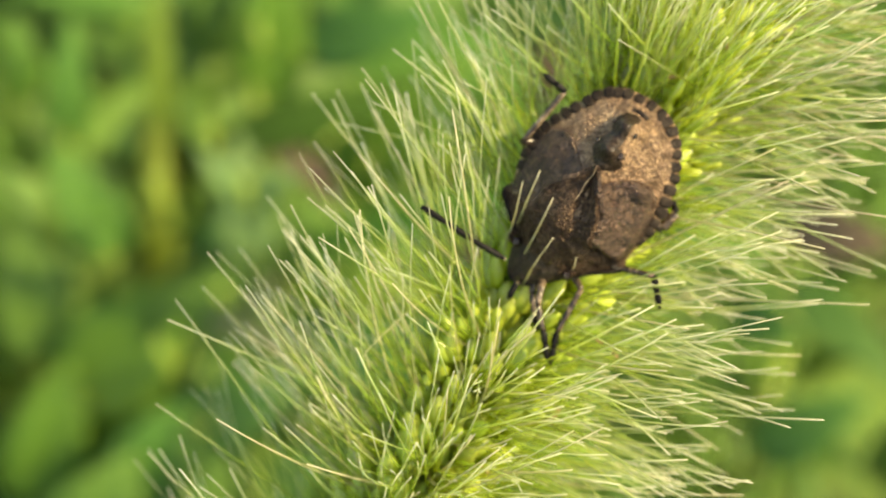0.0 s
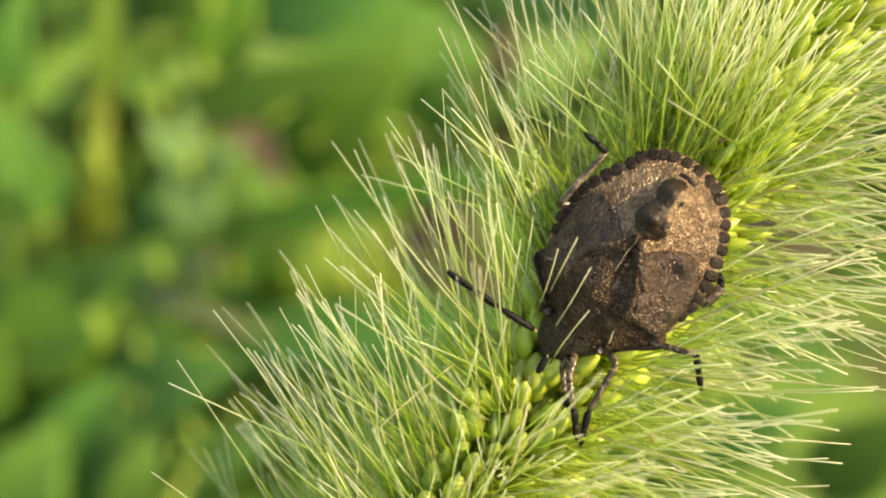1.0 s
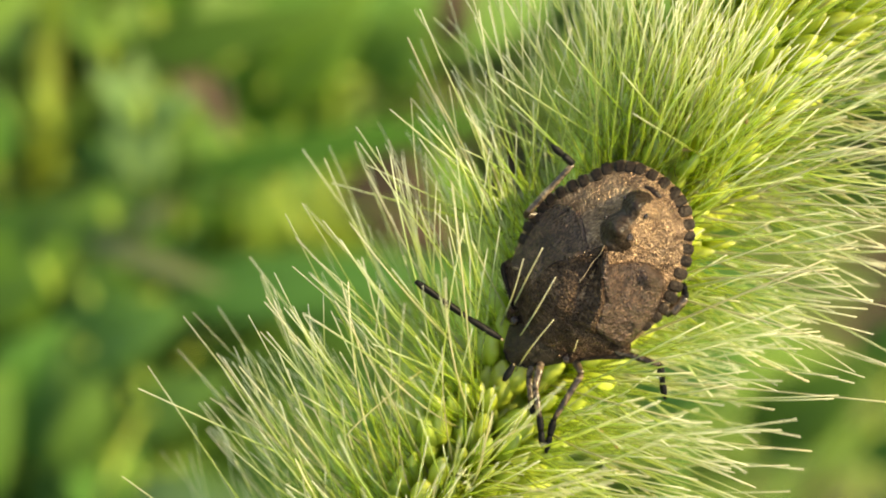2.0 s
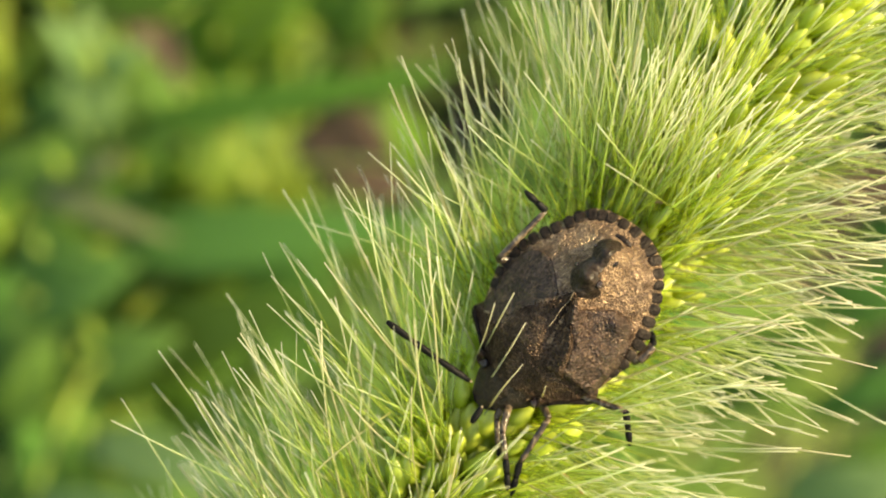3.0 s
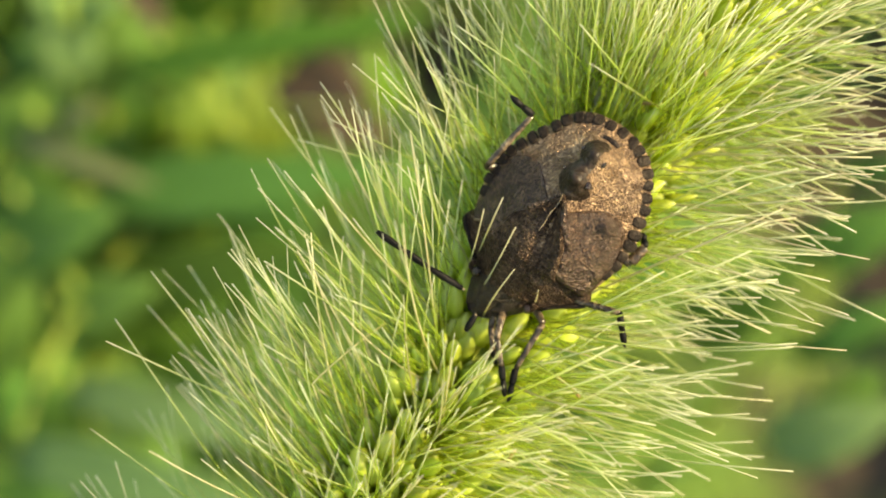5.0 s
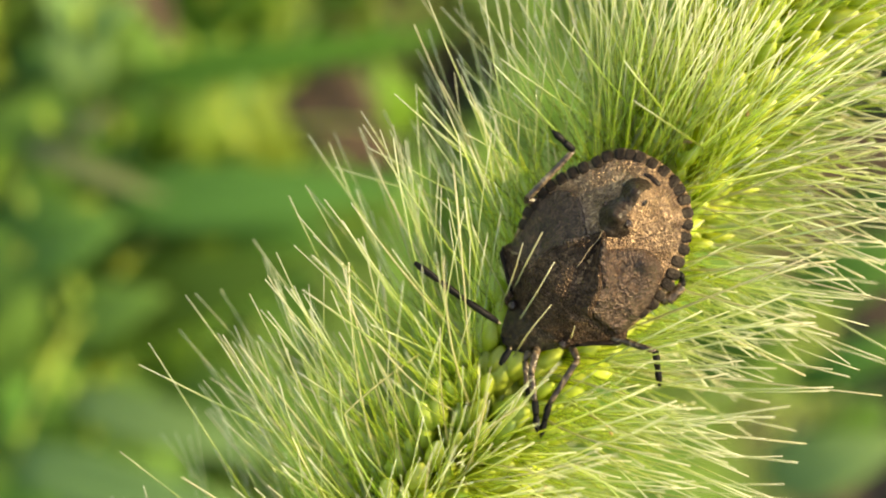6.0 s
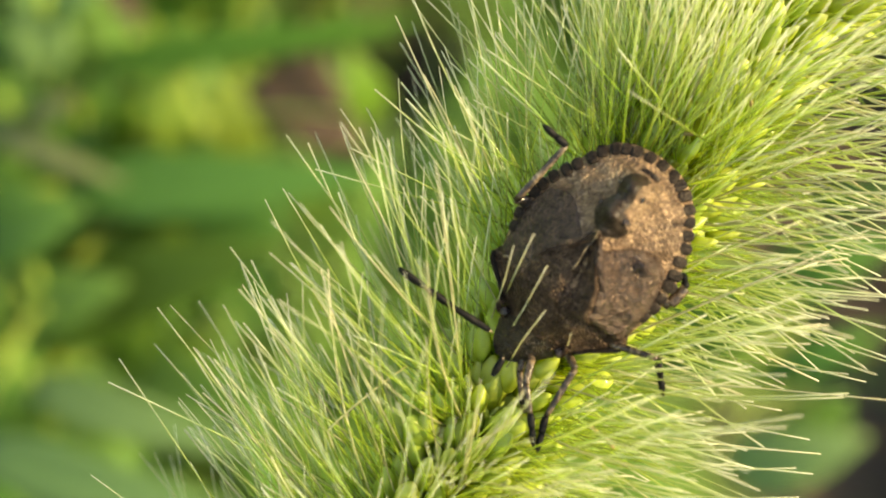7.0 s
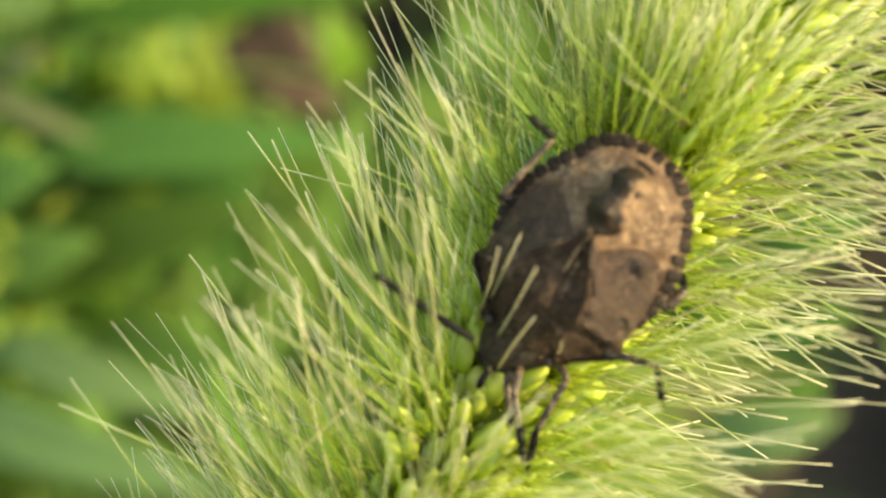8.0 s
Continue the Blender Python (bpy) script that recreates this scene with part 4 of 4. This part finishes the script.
    def pad_lump(u, v):
        return (0.55 * math.exp(-((u + 0.95) / 0.42) ** 2 - ((v - 2.4) / 0.5) ** 2) - 0.07 * math.exp(-((u + 0.3 + 0.5 * (v - 1.6)) / 0.4) ** 2 - ((v - 1.6) / 0.5) ** 2) + 0.22 * math.exp(-((u - 0.6) / 0.5) ** 2 - ((v - 2.5) / 0.5) ** 2) + 0.10 * noise.noise((u * 1.9, v * 1.9, 5.0))
                + 0.30 * math.exp(-((v - scutum(u)) / 0.4) ** 2))
    for s in (-1, 1):
        part("wing_pad", plate(-1.55, 2.3, lambda u, s=s: s * max(float(np.interp(u, (-1.55, -1.2, -0.3), (1.9, 1.35, 0.3))), scutum(u) - 0.5),
                               lambda u, s=s: s * float(np.interp(u, (-1.55, -1.3, -0.6, 0.5, 2.3), (2.3, 2.95, 3.3, 3.45, 3.2))), 0.42 if s > 0 else 0.08, edge=0.28, lump=pad_lump if s > 0 else lambda u, v: 0.0), WINGPAD, beast, "brown short wing pad")
    for s in (-1, 1):
        edge = ((-0.35, 0.75), (-0.75, 1.05), (-1.15, 1.5), (-1.42, 2.05), (-1.35, 2.6), (-0.95, 3.0), (-0.3, 3.3))
        limb("pad_margin", [bug_mm(u, s * v, skin(u, v) + (0.20 if s > 0 else 0.0)) for u, v in edge], (0.05, 0.12, 0.13, 0.11, 0.04), PRONOTUM if s > 0 else WINGPAD, beast, n=18)
    part("scutellum", plate(-1.1, 2.4, lambda u: -scutum(u), scutum, 0.30, edge=0.2, lump=scutum_lump), PRONOTUM, beast, "brown scutellum with a pale keel")
    for s in (-1, 1):
        line = [(u, s * (scutum(u) + 0.02)) for u in (-0.85, -0.4, 0.0, 0.45, 0.9, 1.4)]
        limb("scutellum_ridge", [bug_mm(u, v, skin(u, v) + (0.50 if s > 0 else 0.08)) for u, v in line], (0.06, 0.15, 0.22, 0.23, 0.19, 0.1) if s > 0 else (0.04, 0.12, 0.16, 0.14, 0.06), WINGPAD, beast, n=16)
    limb("keel", [bug_mm(u, 0.04 * math.sin(u * 7), skin(u, 0) + 0.40) for u in (-1.05, -0.6, -0.1, 0.4, 0.9)], (0.012, 0.022, 0.01, 0.022, 0.01, 0.02, 0.008), PALE, beast, "pale raised line down the scutellum", n=14)
    # pronotum
    def pro_width(u):
        return float(np.interp(u, (1.6, 2.0, 2.4, 2.7, 3.0, 3.5, 3.9, 4.15), (3.1, 3.35, 3.55, 3.3, 2.85, 2.25, 1.9, 1.5)))

    def pro_skin(u, v):
        t = min(1.0, abs(v) / pro_width(u))
        h = float(np.interp(u, (1.6, 2.4, 3.3, 4.15), (2.2, 2.05, 1.45, 0.95)))
        callus = 0.2 * math.exp(-((abs(v) - 1.05) ** 2 * 2.5 + (u - 3.1) ** 2 * 5))
        return h * (0.5 * (0.5 + 0.5 * math.cos(math.pi * t)) + 0.5 * (1 - t * t)) + callus + 0.10 * noise.noise((u * 2.4, v * 2.4, 1.0)) - 0.06 * math.exp(-((u - 2.55) / 0.16) ** 2) + 0.05 * noise.noise((u * 6.5, v * 6.5, 2.0))
    part("pronotum", shell(1.75, 4.15, pro_width, flat, 1.3, 30, 34, 1.9, lift=pro_skin), PRONOTUM, beast, "dark brown pronotum with pitted rough back")
    for s in (-1, 1):
        limb("pronotum_edge", [bug_mm(u, s * (pro_width(u) - 0.05), 0.10) for u in (2.3, 2.6, 2.9, 3.4, 3.9)], (0.07, 0.12, 0.12, 0.11, 0.06), RIM, beast)
        limb("pronotum_fold", [bug_mm(u, s * v, pro_skin(u, v) + 0.02) for u, v in ((1.8, 1.3), (1.88, 1.8), (2.02, 2.4), (2.25, 2.95))], (0.03, 0.06, 0.07, 0.06), PALE, beast)
    for u, v in ((4.0, 1.55), (3.95, -1.9), (4.1, 1.0)):
        limb("pronotum_tooth", [bug_mm(u - 0.2, v, 0.35), bug_mm(u + 0.15, v * 0.98, 0.3), bug_mm(u + 0.38, v * 0.9, 0.22)], (0.2, 0.14, 0.03), PRONOTUM, beast, n=6)
    # head, bent a little down and to one side
    def head_c(u):
        return -0.30 * (u - 3.9)
    part("head", shell(3.8, 5.85, lambda u: float(np.interp(u, (3.8, 4.2, 4.5, 4.9, 5.3, 5.65, 5.85), (1.35, 1.5, 1.45, 1.2, 0.95, 0.65, 0.3))),
                       lambda u: float(np.interp(u, (3.8, 4.6, 5.4, 5.85), (1.05, 0.85, 0.5, 0.2))), 0.8, 20, 20, 2.0, centre=head_c,
                       lift=lambda u, v: -0.18 * (u - 3.8) + 0.07 * noise.noise((u * 3, v * 3, 7.0)) - 0.12 * math.exp(-((abs(v) - 0.42) / 0.12) ** 2)), HEADBROWN, beast, "dark pitted head")
    for s in (-1, 1):
        bm = bmesh.new()
        ball(bm, bug_mm(4.15, head_c(4.15) + s * 1.45, 0.25), (0.26, 0.24, 0.24), turn, 14)
        bm.transform(CLOSE)
        part("eye", bm, EYE_M, beast, "small glossy dark compound eye")

    # antennae
    for pts in ANTENNAE:
        pts = [Vector(p) for p in pts]
        for a, b in zip(pts[:-1], pts[1:]):
            d = b - a
            limb("antenna_segment", [a + d * 0.03, a + d * 0.5, a + d * 0.97], (0.11, 0.155, 0.165, 0.16, 0.10), BLACK, beast, "black antenna segment")
            limb("antenna_joint", [a - d * 0.04, a + d * 0.05], (0.05, 0.05), PALE, beast, "pale antenna joint", n=4)

    # legs: femur, tibia and tarsus, one under another thing-wise
    for hip, knee, ankle, toe in LEGS:
        fat = 1.5 if hip[0] > 8.5 else 0.88
        hip, knee, ankle, toe = (Vector(p) for p in (hip, knee, ankle, toe))
        leg = limb("leg", [hip, hip.lerp(knee, 0.5) + Vector((0.03, 0.05, 0.1)), knee], [fat * r for r in (0.21, 0.25, 0.22, 0.17)], LEG, beast, "mottled brown leg")
        limb("tibia", [knee, knee.lerp(ankle, 0.5), ankle], [fat * r for r in (0.17, 0.18, 0.17, 0.14)], LEG, leg)
        m = ankle.lerp(toe, 0.45)
        limb("tarsus", [ankle, m], (0.15, 0.18, 0.14), BLACK, leg, "black foot segment", n=6)
        limb("tarsus", [m, m.lerp(toe, 0.5), toe], (0.12, 0.17, 0.15, 0.05), BLACK, leg, "black foot segment", n=6)
    return beast


def motions():
    """The spike nods on its stem, about its foot, and carries the bug with it."""
    nods = (
        (0.0, -0.60, -0.15, -0.16),
        (0.2, -0.67, -0.88, -0.38),
        (0.5, -1.04, -1.78, -0.71),
        (0.7, -1.56, -2.17, -0.90),
        (0.8, -1.84, -2.36, -0.98),
        (1.0, -2.32, -2.88, -1.11),
        (1.2, -2.62, -3.50, -1.11),
        (1.3, -2.72, -3.79, -1.11),
        (1.5, -2.98, -4.04, -1.16),
        (1.7, -3.49, -3.92, -1.33),
        (2.8, -5.28, -4.98, -3.54),
        (3.0, -7.56, -4.73, -3.80),
        (3.1, -7.54, -4.86, -3.73),
        (3.2, -7.52, -5.17, -3.55),
        (3.3, -7.50, -5.54, -3.34),
        (3.5, -7.41, -5.99, -3.09),
        (3.7, -7.26, -5.99, -3.13),
        (3.8, -7.19, -5.98, -3.17),
        (4.0, -7.10, -5.98, -3.28),
        (4.2, -7.44, -6.24, -3.42),
        (4.3, -7.74, -6.46, -3.50),
        (4.5, -8.08, -6.76, -3.64),
        (4.7, -7.67, -6.69, -3.21),
        (5.8, -7.96, -6.94, -3.39),
        (6.0, -7.92, -6.94, -3.38),
        (6.2, -7.91, -6.94, -3.24),
        (6.3, -7.92, -6.98, -3.11),
        (6.5, -7.98, -7.24, -2.93),
        (6.7, -8.14, -8.22, -2.89),
        (6.8, -8.25, -8.86, -2.90),
        (7.0, -8.47, -9.60, -3.01),
        (7.2, -8.73, -9.03, -3.13),
        (7.3, -8.86, -8.58, -3.19),
        (7.5, -9.18, -8.01, -3.18),
        (7.7, -9.61, -8.47, -2.58),
        (7.8, -9.88, -9.03, -2.02),
        (8.0, -10.49, -10.49, -0.64),
    )
    out, back = Matrix.Translation(FOOT), Matrix.Translation(-FOOT)
    for ob, rest in ((spike_part, spike_part.matrix_basis.copy()), (bug_thing, bug_thing.matrix_basis.copy())):
        walk(ob, [(t, out @ pose(0, 0, 0, rx, ry, rz) @ back @ rest) for t, rx, ry, rz in nods])


build_ground()
grass_stuff()
build_weeds()
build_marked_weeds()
spike_part = build_foxtail()
bug_thing = build_bug()
motions()
